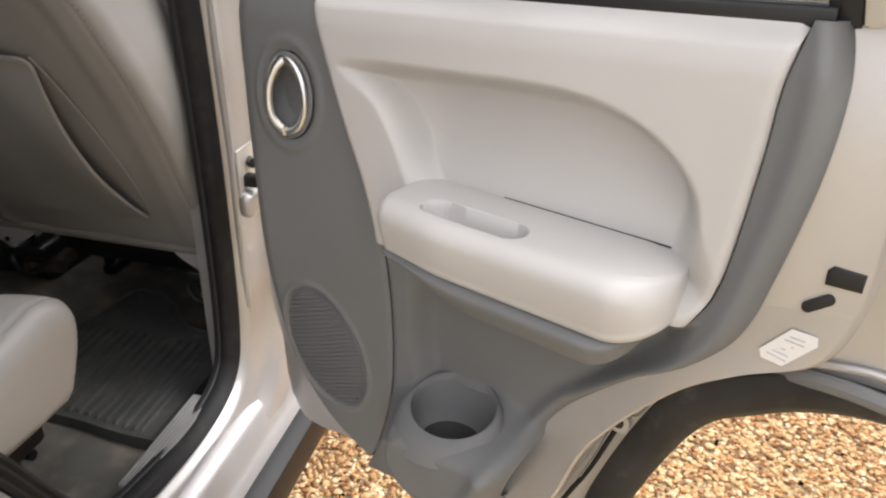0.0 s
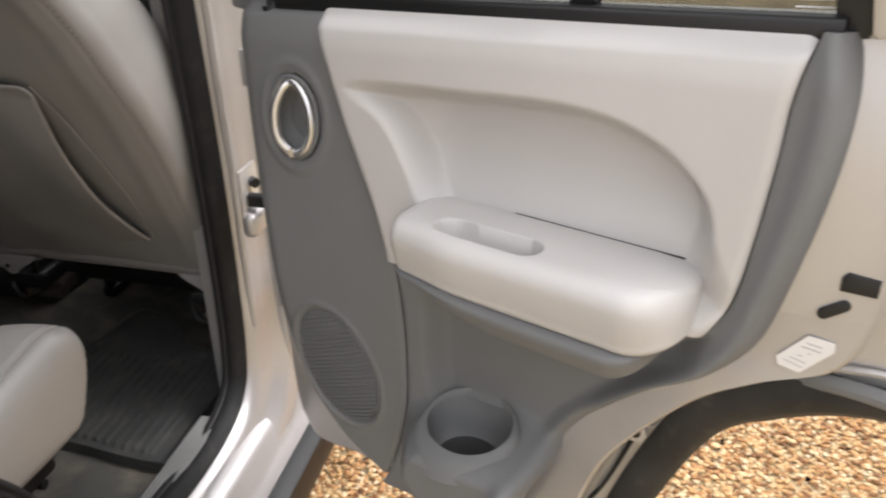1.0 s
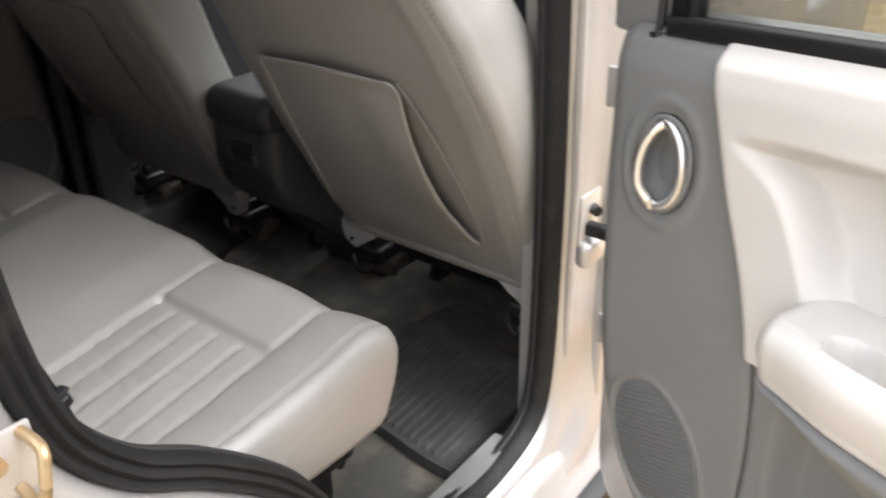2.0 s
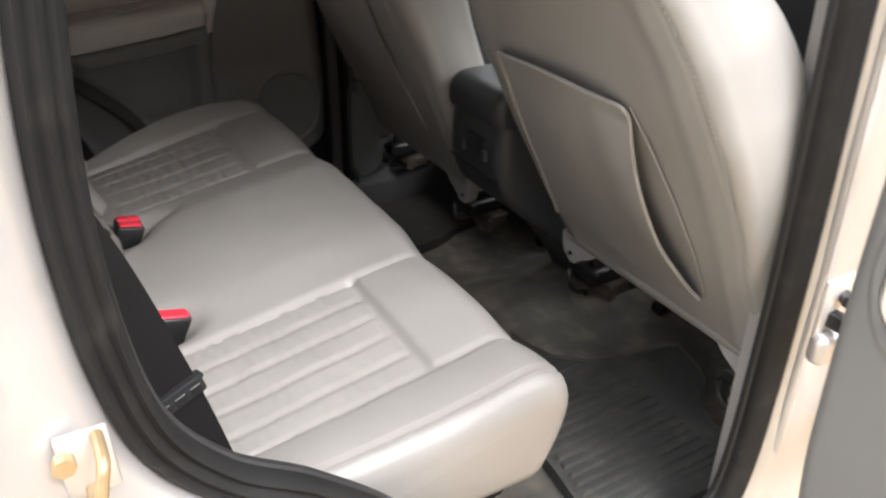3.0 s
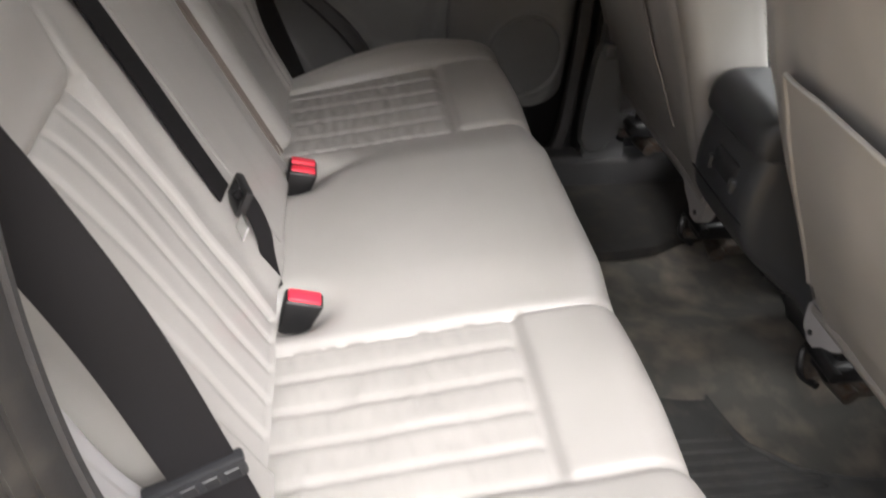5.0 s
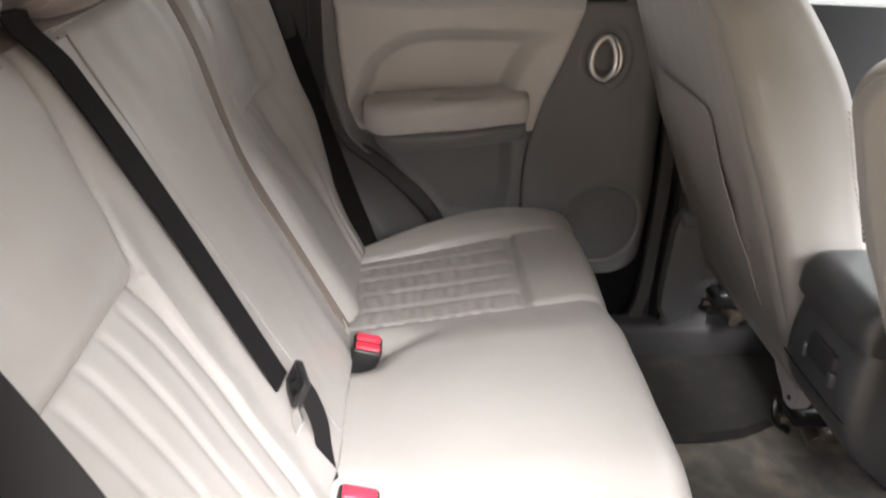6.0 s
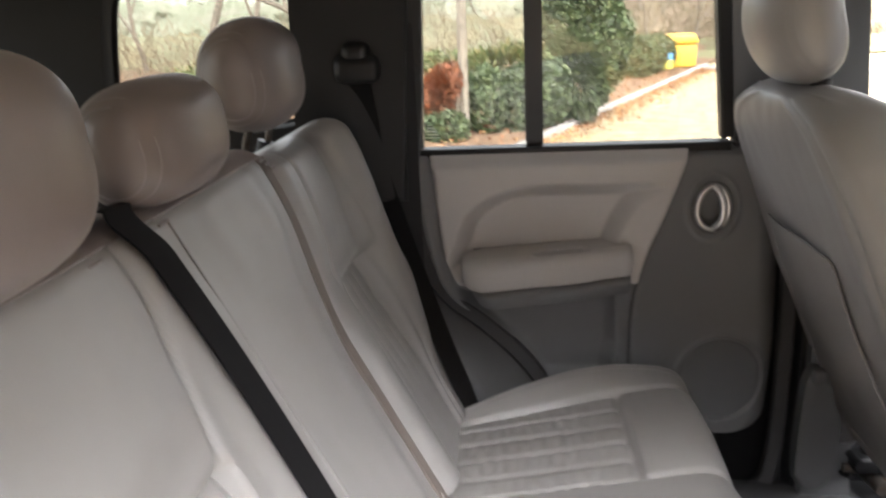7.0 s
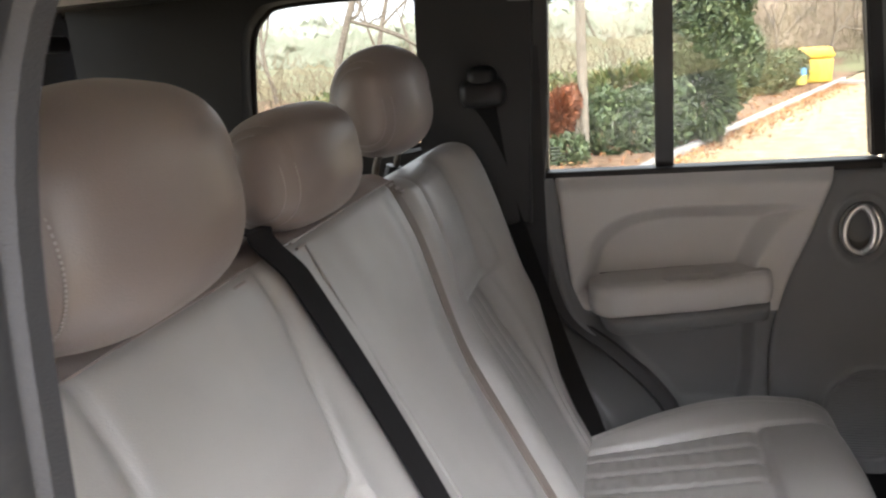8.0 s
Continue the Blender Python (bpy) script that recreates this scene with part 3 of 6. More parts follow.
        pocket = inside([(0.19, 1.05), (0.188, 0.90), (0.205, 0.80), (0.40, 0.80), (0.45, 0.90), (0.54, 1.0), (0.56, 1.05)], A, Zz)
        w = w - 0.026 * smooth01(pocket / 0.035)
        # cup holder swelling out of the foot of the panel
        r = np.hypot((A - 0.285) / 0.105, (Zz - 0.775) / 0.075)
        w = w + (0.085 if swept else 0.0) * smooth01((1.35 - r) / 0.65) * smooth01((0.878 - Zz) / 0.065)
        return w

    lo = panel(lambda z: seam(z) + 0.0015, lambda z: across(REAR, z), 0.657, 1.048, 150, 140, lower_w)
    hi = panel(lambda z: across(UPPER, z) + 0.001, lambda z: across(REAR, z), 1.048, ztop, 30, 90, lower_w)
    bm = join(lo, hi)
    if swept:
        # open the slope round the cup
        org = Vector(to(0.272, 0.006, 0.806))
        ua, wa = (Vector(to(1.0, 0, 0)) - Vector(to(0, 0, 0))), (Vector(to(0, 1.0, 0)) - Vector(to(0, 0, 0)))
        cut = [f for f in bm.faces if all(math.hypot((v.co - org).dot(ua), (v.co - org).dot(wa) / 0.76) < 0.066 and -0.005 < (v.co - org).z < 0.052 for v in f.verts)]
        bmesh.ops.delete(bm, geom=cut, context="FACES")
    part("lower_trim", bm, PLASTIC_DARK, door, "grey grained plastic with a moulded pocket", 60)
    if swept:
        # cup holder: a rim that follows the slope, and a deep bowl
        th = np.linspace(0, 2 * math.pi, 64, endpoint=False)
        cw = 0.006
        lift = -0.004 - 0.021 * np.sin(th)
        lip = np.maximum(0.0, np.sin(th - 0.5)) ** 1.5
        ring = lambda r, z, f, g=0.0: surf(0.272 + (r + g * lip) * np.cos(th), cw + 0.76 * (r + g * lip) * np.sin(th), z + f * lift - 0.35 * g * lip)
        rim = part("cup_holder", grid(np.stack([ring(*q) for q in ((0.0730, 0.822, 1.0, 0.016), (0.0690, 0.8420, 1.0, 0.014), (0.0645, 0.8500, 1.0, 0.008), (0.0605, 0.8530, 1.0), (0.0585, 0.852, 1.0), (0.0575, 0.842, 1.0))], 0), close_v=True), PLASTIC_DARK, door, "round moulded cup holder", 60)
        part("bowl", grid(np.stack([ring(*q) for q in ((0.0577, 0.844, 1.0), (0.0565, 0.826, 0.85), (0.0540, 0.806, 0.6), (0.0480, 0.797, 0.4), (0.0430, 0.794, 0.3))], 0), close_v=True), PLASTIC_DARK, rim, "grey bowl", 60)
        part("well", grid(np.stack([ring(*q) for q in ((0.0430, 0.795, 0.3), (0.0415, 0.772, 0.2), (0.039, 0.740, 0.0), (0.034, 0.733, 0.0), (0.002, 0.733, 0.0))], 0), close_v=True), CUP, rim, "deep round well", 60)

    # armrest: a soft pad with a finger slot, on a dark base
    u0 = 0.199 if swept else 0.168
    us = np.concatenate([np.linspace(u0, u0 + 0.026, 18), np.linspace(u0 + 0.026, 0.495, 150)[1:], np.linspace(0.495, 0.5355, 34)[1:]])
    rows, rows2 = [], []
    for u in us:
        top, bot = 1.139 - 0.070 * (u - 0.20), 1.068 - 0.09 * (u - 0.20)
        rear = math.sqrt(max(0.0, 1 - max(0.0, (u - 0.478) / 0.058) ** 2))
        lead = math.sqrt(max(0.0, 1 - max(0.0, (u0 + 0.019 - u) / 0.0195) ** 2))
        reach = 0.006 + ((0.080 if swept else 0.050) + 0.014 * smooth01((u - 0.2) / 0.1)) * rear * (0.70 + 0.30 * lead)
        r1 = min(0.022, reach * 0.5)
        top, bot = top - 0.014 * (1 - rear) - 0.012 * (1 - lead), bot + 0.020 * (1 - rear) + 0.006 * (1 - lead)
        sec = [(w, top - 0.004 * w / 0.09) for w in np.linspace(-0.058, reach - r1, 64)]
        sec += [(reach - r1 + r1 * math.sin(q), top - 0.004 - r1 + r1 * math.cos(q)) for q in np.linspace(0.08, math.pi / 2, 14)]
        sec += [(reach - 0.010 * f ** 1.5, top - 0.004 - r1 + (bot + 0.012 - top + 0.004 + r1) * f) for f in np.linspace(0.12, 1, 10)]
        sec += [(reach - 0.010 - 0.012 + 0.012 * math.cos(q), bot + 0.012 - 0.012 * math.sin(q)) for q in np.linspace(0.2, math.pi / 2, 7)]
        sec += [(w, bot) for w in np.linspace(reach - 0.03, -0.058, 5)]
        sec = np.array(sec)
        W, Zr = sec[:, 0], sec[:, 1].copy()
        q = np.hypot(np.maximum(0, np.abs(u - 0.318) - 0.043), (W - (0.058 if swept else 0.036)) * (1.0 if swept else 1.5))
        Zr[:64] -= (0.034 * smooth01((0.0215 - q) / 0.005))[:64]
        rows.append(surf(np.full(len(W), u), W, Zr))
        u2 = u0 + 0.004 + (u - u0) * 0.94
        rows2.append(surf(np.full(len(W), u2), np.minimum(W, reach) * 0.97 - 0.003, bot + 0.006 - (top - sec[:, 1]) / max(top - bot, 1e-4) * ((0.012 + 0.026 * smooth01((u - 0.2) / 0.15)) * rear if swept else 0.012 + 0.034 * rear)))
    arm = part("armrest", grid(np.array(rows), close_v=True, cap_u=True), PLASTIC_LIGHT, door, "pale grey padded armrest with a finger slot", 60)
    # thin black line paints the shadow in the gap behind the armrest
    ug = np.linspace(0.315, 0.512, 60)
    zg = 1.139 - 0.070 * (ug - 0.20) + 0.0006
    part("armrest_gap_shade", tube(surf(ug, upper_w(ug, zg) + 0.0005, zg), 0.0011, 6), BLACK, arm, "black line for the gap's shadow behind the armrest")
    part("armrest_base", grid(np.array(rows2), close_v=True, cap_u=True), PLASTIC_DARK, arm)

    # speaker grille with fine ribs
    A, B = np.meshgrid(np.linspace(0, 1, 40), np.linspace(0, 2 * math.pi, 72, endpoint=False), indexing="ij")
    a, b = ru * A * np.cos(B), rz * A * np.sin(B)
    U, Zg = cu + a * ct - b * st, cz + a * st + b * ct
    Wg = front_w(U, Zg) + 0.0045 + 0.004 * (1 - A ** 2) - 0.004 * smooth01((A - 0.95) / 0.05)
    grille = part("speaker_grille", grid(surf(U, Wg, Zg), close_v=True), GRILLE, door, "oval grey speaker grille")
    ribs = []
    for zr in np.arange(-rz * 0.93, rz * 0.93, 0.0065):
        half = ru * math.sqrt(max(0, 1 - (zr / rz) ** 2)) * 0.94
        aa = np.linspace(-half, half, 14)
        U, Zg = cu + aa * ct - zr * st, cz + aa * st + zr * ct
        rr = np.hypot(aa / ru, zr / rz)
        ribs.append(tube(surf(U, front_w(U, Zg) + 0.006 + 0.004 * (1 - rr ** 2), Zg), 0.0016, 5))
    part("grille_ribs", join(*ribs), GRILLE, grille)

    # inside handle: satin ring, widening to a pull lever on its front half, and a bowl
    w0 = front_w(np.array([0.06]), np.array([1.211]))[0]
    loop = [tuple(to(0.0325 * math.cos(t) * (1 - 0.10 * math.sin(t)), w0 + 0.004, 1.211 + 0.0465 * math.sin(t))) for t in np.linspace(0, 2 * math.pi, 72, endpoint=False)]
    bezel = part("handle_ring", tube(loop, 0.0054, 12, closed=True), CHROME, door, "satin chrome oval handle ring", 60)
    bow = spline([(0.000, 0.002, 0.047), (-0.009, 0.009, 0.037), (-0.017, 0.014, 0.016), (-0.019, 0.015, -0.006), (-0.016, 0.013, -0.027), (-0.005, 0.005, -0.045)], 40)
    part("pull_lever", tube([tuple(to(a, w0 + w, 1.211 + z)) for a, w, z in bow], 0.0072, 12), CHROME, bezel, "satin chrome pull lever")
    part("lever_pivot", tube([tuple(to(-0.003, w0 + 0.004, 1.211 - 0.050)), tuple(to(-0.003, w0 + 0.008, 1.211 - 0.039))], 0.006, 10), CHROME, bezel)
    ring = [tuple(to(0.040 * math.cos(t), w0 + 0.001, 1.211 + 0.053 * math.sin(t))) for t in np.linspace(0, 2 * math.pi, 60, endpoint=False)]
    part("handle_surround", tube(ring, 0.003, 8, closed=True), PLASTIC_DARK, bezel)
    A, B = np.meshgrid(np.linspace(0, 1, 10), np.linspace(0, 2 * math.pi, 40, endpoint=False), indexing="ij")
    part("handle_bowl", grid(surf(0.037 * A * np.cos(B), w0 - 0.026 + 0.020 * A ** 3, 1.211 + 0.049 * A * np.sin(B)), close_v=True), PLASTIC_DARK, bezel)

    # lock pin
    at = lambda u, w, z: Vector(surf(np.array([u]), np.array([w]), np.array([z]))[0])
    part("lock_pin", join(tube([at(-0.048, -0.022, 1.335), at(-0.048, -0.022, 1.382)], 0.005, 10), tube([at(-0.048, -0.022, 1.339), at(-0.048, -0.022, 1.346)], 0.011, 16)), BLACK, door)

    # painted shell, outer skin, arch rubber
    axes = lambda a, b, h: tuple(to(a, h, b))
    top = 1.36 if swept else 1.312
    rim0 = spline([(a, top if z == 1.33 else z) for a, z in SHELL], 110)
    mid = np.array([0.27, 1.02])
    shrink = lambda k: mid + (rim0 - mid) * k
    rows = [(shrink(1.0), -0.125), (shrink(1.0), -0.046), (shrink(0.993), -0.038), (shrink(0.98), -0.034), (shrink(0.72), -0.040), (shrink(0.70), -0.095), (shrink(0.3), -0.10)]
    part("door_shell", grid(np.stack([surf(c[:, 0], np.full(110, w), c[:, 1]) for c, w in rows], 0), close_v=True, cap_u=True), SILVER, door, "silver painted door shell", 40)
    part("outer_skin", prism(spline([(a, top if z == 1.325 else z) for a, z in SKIN], 110, closed=False), -0.150, -0.128, axes, 0.004), SILVER, door, "silver outer door skin", 40)
    arch = spline([(0.405, 0.56), (0.436, 0.70), (0.512, 0.868), (0.585, 0.924), (0.660, 0.954), (0.735, 0.960), (0.80, 0.948)], 60)
    rim = np.array([[tuple(to(a + da, h, b + db)) for da, db, h in ((-0.010, 0.010, -0.118), (0.004, -0.004, -0.112), (0.020, -0.022, -0.120), (0.030, -0.036, -0.140), (0.030, -0.036, -0.165), (0.0, 0.0, -0.165), (-0.012, 0.012, -0.140))] for a, b in arch])
    part("arch_moulding", grid(rim, close_v=True, cap_u=True), ARCH_RUBBER, door, "black rubber wheel arch edge", 50)
    foot = np.array([tuple(to(a, -0.10, b)) for a, b in spline([(0.10, 0.672), (0.20, 0.655), (0.35, 0.64), (0.412, 0.72), (0.457, 0.83)], 60)])
    part("door_seal", tube(foot, 0.0035, 8), RUBBER, door)

    # window: belt strip, frame, divider, panes
    part("belt_strip", join(prism([(-0.035, ztop - 0.008), (0.622, ztop - 0.008), (0.622, ztop + 0.012), (-0.035, ztop + 0.012)], -0.060, -0.012, axes, 0.005)), BLACK, door, "black window belt strip")
    lean = lambda z: -0.045 - 0.16 * (z - 1.36)

    def bar(a0, z0, a1, z1, wd, dp, mat, nm, lab=""):
        ln = math.hypot(a1 - a0, z1 - z0)
        na, nz = -(z1 - z0) / ln * wd / 2, (a1 - a0) / ln * wd / 2
        bm = bmesh.new()
        vs = []
        for a, z in ((a0, z0), (a1, z1)):
            for s, w in ((-1, -dp), (1, -dp), (1, dp), (-1, dp)):
                vs.append(bm.verts.new(to(a + s * na, lean(z) * -1 * -1 + w, z + s * nz)))
        for q in ((0, 1, 2, 3), (7, 6, 5, 4), (0, 4, 5, 1), (1, 5, 6, 2), (2, 6, 7, 3), (3, 7, 4, 0)):
            bm.faces.new([vs[i] for i in q])
        bmesh.ops.bevel(bm, geom=bm.edges[:], offset=0.003, segments=2, affect="EDGES")
        return part(nm, bm, mat, door, lab)

    inw = 0.20
    lean = lambda z: -0.045 + inw * (z - 1.36)
    bar(-0.032, 1.352, 0.020, 1.73, 0.026, 0.018, BLACK, "window_frame")
    bar(-0.088, 1.335, -0.036, 1.735, 0.088, 0.016, PLASTIC_DARK, "sail_trim", "grey trim ahead of the window")
    bar(0.628, 1.345, 0.585 if swept else 0.606, 1.735, 0.030, 0.02, BLACK, "window_frame")
    bar(0.668, 1.350, 0.612 if swept else 0.645, 1.74, 0.050, 0.03, SILVER if swept else PLASTIC_DARK, "window_frame")
    bar(-0.05, 1.735, 0.60, 1.735, 0.040, 0.02, BLACK, "window_frame")
    bar(0.372, ztop - 0.002, 0.376, 1.735, 0.028 if swept else 0.037, 0.012, BLACK, "window_divider", "black upright between the panes")
    for a0, a1 in ((-0.03, 0.365), (0.379, 0.622)):
        bm = bmesh.new()
        vs = [bm.verts.new(to(a, lean(z) + w, z)) for w in (-0.002, 0.002) for a, z in ((a0, ztop - 0.002), (a1, ztop - 0.002), (a1, 1.735), (a0, 1.735))]
        for q in ((0, 1, 2, 3), (7, 6, 5, 4), (0, 4, 5, 1), (1, 5, 6, 2), (2, 6, 7, 3), (3, 7, 4, 0)):
            bm.faces.new([vs[i] for i in q])
        part("window_pane", bm, GLASS, door).visible_shadow = False

    for k in range(5):
        part("glass_mark", tube([at(0.575 + 0.004 * k, lean(1.372) + 0.003, 1.370 + 0.007 * k), at(0.608 - 0.003 * (k % 2), lean(1.372) + 0.003, 1.370 + 0.007 * k)], 0.0009, 4), PAPER, door)
    if swept:
        # latch mouth, slot, drain boss and sticker on the painted end of the open door
        part("latch_mouth", prism([(0.657, 1.124), (0.662, 1.130), (0.691, 1.128), (0.690, 1.109), (0.657, 1.110)], -0.04, -0.0325, axes, 0.002), BLACK, door, "dark latch opening")
        pill = [(0.6555 + 0.0085 * (1 if math.cos(q) > 0 else -1) + 0.0058 * math.cos(q + 0.6), 1.089 + 0.006 * (1 if math.cos(q) > 0 else -1) + 0.0058 * math.sin(q + 0.6)) for q in np.linspace(0.01, 6.29, 26, endpoint=False)]
        part("lock_slot", prism(pill, -0.04, -0.0325, axes, 0.001), BLACK, door, "dark angled slot")
        part("drain_boss", tube([at(0.462, -0.085, 0.846), at(0.462, -0.098, 0.846)], 0.014, 18), SILVER, door)
        part("drain_hole", tube([at(0.462, -0.083, 0.846), at(0.462, -0.090, 0.846)], 0.007, 16), BLACK, door)
        part("pressed_groove", tube(np.array([tuple(to(a, -0.0845, z)) for a, z in spline([(0.505, 0.905), (0.486, 0.868), (0.470, 0.864), (0.458, 0.862), (0.447, 0.850), (0.450, 0.830), (0.438, 0.790), (0.420, 0.745)], 40)]), 0.0016, 6), PLASTIC_DARK, door)
        for a, z in ((0.737, 1.060), (0.742, 0.995)):
            part("bolt_hole", tube([at(a, -0.127, z), at(a, -0.122, z)], 0.0075, 16), CUP, door)
        part("skin_ledge", tube(np.array([tuple(to(a, -0.122, z)) for a, z in spline([(0.655, 0.982), (0.716, 0.989), (0.765, 0.981)], 24)]), 0.005, 8), SILVER, door)
        part("flare_tube", tube(np.array([tuple(to(a, w, z)) for a, z, w in spline([(0.600, 0.936, -0.150), (0.645, 0.961, -0.124), (0.705, 0.966, -0.113), (0.780, 0.955, -0.112)], 30)]), 0.0105, 10), PLASTIC_DARK, door, "grey tube along the arch edge")
        st = part("sticker", prism([(0.612, 1.026), (0.638, 1.056), (0.663, 1.054), (0.664, 1.044), (0.636, 1.013), (0.615, 1.017)], -0.0338, -0.0328, axes), PAPER, door, "white hexagonal information sticker")
        for k, (a0, a1) in enumerate(((0.0, 1.0), (0.1, 0.9), (0.30, 0.52), (0.58, 0.70), (0.05, 0.95), (0.1, 0.8))):
            h = 0.10 + 0.155 * k
            q0 = Vector((0.616 + 0.021 * h, 1.022 + 0.030 * h)), Vector((0.637 + 0.024 * h, 1.016 + 0.034 * h))
            s, e = q0[0].lerp(q0[1], a0 * 0.9 + 0.05), q0[0].lerp(q0[1], a1 * 0.9 + 0.05)
            part("print_bar", tube([at(s.x, -0.0326, s.y), at(e.x, -0.0326, e.y)], 0.0007, 4), INK, st)
    return door


OPEN = Matrix.Translation((1.069, 0.027, 1.216)) @ Euler((-0.095, -0.053, -0.336)).to_matrix().to_4x4()
rear_door("rear_door", OPEN, lambda u, w, z: (u, -w, z - 1.2), "rear car door swung open, pale grey and grey trim, silver shell",
                      (0.042, 0.848, 0.066, 0.093, 20), FRONT_OPEN, True)
rear_door("rear_door", Matrix.Translation((-0.725, 0.062, 1.2)), lambda u, w, z: (w, -u, z - 1.2), "closed rear car door with pale grey and grey trim",
                        (-0.040, 0.80, 0.092, 0.103, 0), FRONT_SHUT, False)

# hinges of the open door on the pillar, and the check strap between them
for hz, hy in ((1.205, 0.300), (0.735, 0.345)):
    hinge = part("door_hinge", join(box(0.852, 0.905, hy + 0.020, hy + 0.032, hz - 0.032, hz + 0.032, 0.004), tube([(0.900, hy + 0.020, hz - 0.040), (0.900, hy + 0.020, hz + 0.040)], 0.010, 14)), SILVER, car, "silver painted door hinge")
    for k in (-1, 1):
        part("bolt", tube([(0.852, hy + 0.05, hz + 0.018 * k), (0.862, hy + 0.05, hz + 0.018 * k)], 0.008, 6), SILVER, hinge)
strap = part("check_bracket", join(box(0.846, 0.853, 0.270, 0.335, 0.945, 1.035, 0.003), box(0.842, 0.872, 0.268, 0.336, 0.905, 0.955, 0.014, 4)), SILVER, car, "silver check strap bracket")
part("check_strap", box(0.845, 0.93, 0.285, 0.305, 0.962, 0.985, 0.004), BLACK, strap, "black door check strap")
part("grommet", tube([(0.846, 0.315, 1.004), (0.866, 0.300, 1.004)], 0.009, 14), BLACK, strap)


# ================= rear bench =================
bench = thing("rear_seat", (0, -0.25, 0.45), "pale grey leather rear bench seat with split backrest", "car seat")

RIB_IN, RIB_OUT, PAD = 0.268, 0.553, -0.150


def cushion_relief(x, y):
    """Seams, ribs and padding on the bench top."""
    ax = np.abs(x)
    RIB_OUT = np.where(x < 0, 0.578, 0.551)
    h = groove(ax - RIB_IN, 0.007, 0.006) + groove(ax - RIB_OUT, 0.006, 0.006) + groove(ax - RIB_IN - 0.018, 0.002, 0.003) * smooth01((PAD - 0.005 - y) / 0.02)
    mid = smooth01((ax - RIB_IN) / 0.006) * smooth01((RIB_OUT - ax) / 0.006)
    h = h + groove(y - PAD, 0.010, 0.009) * mid
    rear = mid * smooth01((PAD - y) / 0.01)
    k = (ax - RIB_IN) / (RIB_OUT - RIB_IN) * 5
    h = h + rear * (groove(np.abs(k - np.round(k)) * 0.057, 0.0045, 0.0055) + 0.0015)
    h = h + mid * smooth01((y - PAD) / 0.01) * 0.008 * np.sin(np.clip((ax - RIB_IN) / (RIB_OUT - RIB_IN), 0, 1) * math.pi) * np.sin(np.clip((y - PAD) / 0.2, 0, 1) * math.pi * 0.8)
    h = h + 0.014 * smooth01((RIB_IN - ax) / 0.12) - 0.006 * rear
    side = np.where(x < 0, 0.034 * np.sin(np.clip((y + 0.50) / 0.46, 0, 1) * math.pi) ** 0.8, 0.013)
    h = h + groove(ax - 0.652, 0.0045, 0.0035)
    # hollows where the buckles come up through the crease
    h = h - 0.046 * np.exp(-((x - 0.195) / 0.034) ** 2 - ((y + 0.455) / 0.050) ** 2)
    h = h - 0.040 * np.exp(-((x + 0.165) / 0.042) ** 2 - ((y + 0.455) / 0.050) ** 2) - 0.026 * np.exp(-((x + 0.205) / 0.026) ** 2 - ((y + 0.40) / 0.055) ** 2)
    return h + side * np.sin(np.clip((ax - RIB_OUT) / 0.12, 0, 1) * math.pi * 0.72)


prof = [(y, 0.852 + 0.16 * (y + 0.15)) for y in np.linspace(-0.54, -0.052, 100)]
prof += [(-0.045 + 0.056 * math.sin(a), 0.812 + 0.056 * math.cos(a)) for a in np.linspace(0.05, math.pi / 2, 22)]
prof += [(0.011 - 0.040 * t ** 1.5, 0.812 - 0.105 * t) for t in np.linspace(0.06, 1, 14)]
prof += [(-0.05 - 0.45 * t, 0.695) for t in np.linspace(0, 1, 8)] + [(-0.54, 0.72), (-0.545, 0.76)]
prof = np.array(prof)
tan = np.roll(prof, -1, 0) - np.roll(prof, 1, 0)
nrm = np.stack([-tan[:, 1], tan[:, 0]], 1) / np.linalg.norm(tan, axis=1)[:, None]
if nrm[50, 1] < 0:
    nrm = -nrm
face_top = np.clip(nrm[:, 1] * 1.4, 0, 1)
HALF, R_END = 0.690, 0.030
xs = np.concatenate([-HALF + R_END * (1 - np.cos(np.linspace(0, math.pi / 2, 16))), np.linspace(-HALF + R_END, HALF - R_END, 250)[1:-1], HALF - R_END * (1 - np.cos(np.linspace(math.pi / 2, 0, 16)))])
rows = []
for x in xs:
    d = HALF - abs(x)
    kx = R_END - math.sqrt(max(0, R_END ** 2 - max(0, R_END - d) ** 2))
    q = prof - nrm * kx
    relief = cushion_relief(np.full(len(q), x), np.minimum(q[:, 0], 0.03)) * np.clip(1 - kx / 0.03, 0, 1)
    q = q + nrm * (relief * (0.25 + 0.75 * face_top))[:, None]
    hw = HALF - (0.030 if x > 0 else 0.090) * smooth01((-0.12 - q[:, 0]) / 0.38)
    X = np.where(abs(x) > 0.5, np.sign(x) * (0.5 + (abs(x) - 0.5) * (hw - 0.5) / 0.190), x)
    rows.append(np.stack([X, q[:, 0], q[:, 1]], 1))

# rounded-off end walls: the outline drawn in to its middle
def end_wall(row, sign):
    out = []
    for k in (0.97, 0.75, 0.5, 0.25, 0.02):
        yz = np.array([-0.27, 0.775]) + (row[:, 1:] - np.array([-0.27, 0.775])) * k
        hw = HALF - (0.030 if sign > 0 else 0.090) * smooth01((-0.12 - yz[:, 0]) / 0.38)
        out.append(np.stack([sign * (hw + 0.004 * (1 - k)), yz[:, 0], yz[:, 1]], 1))
    return out


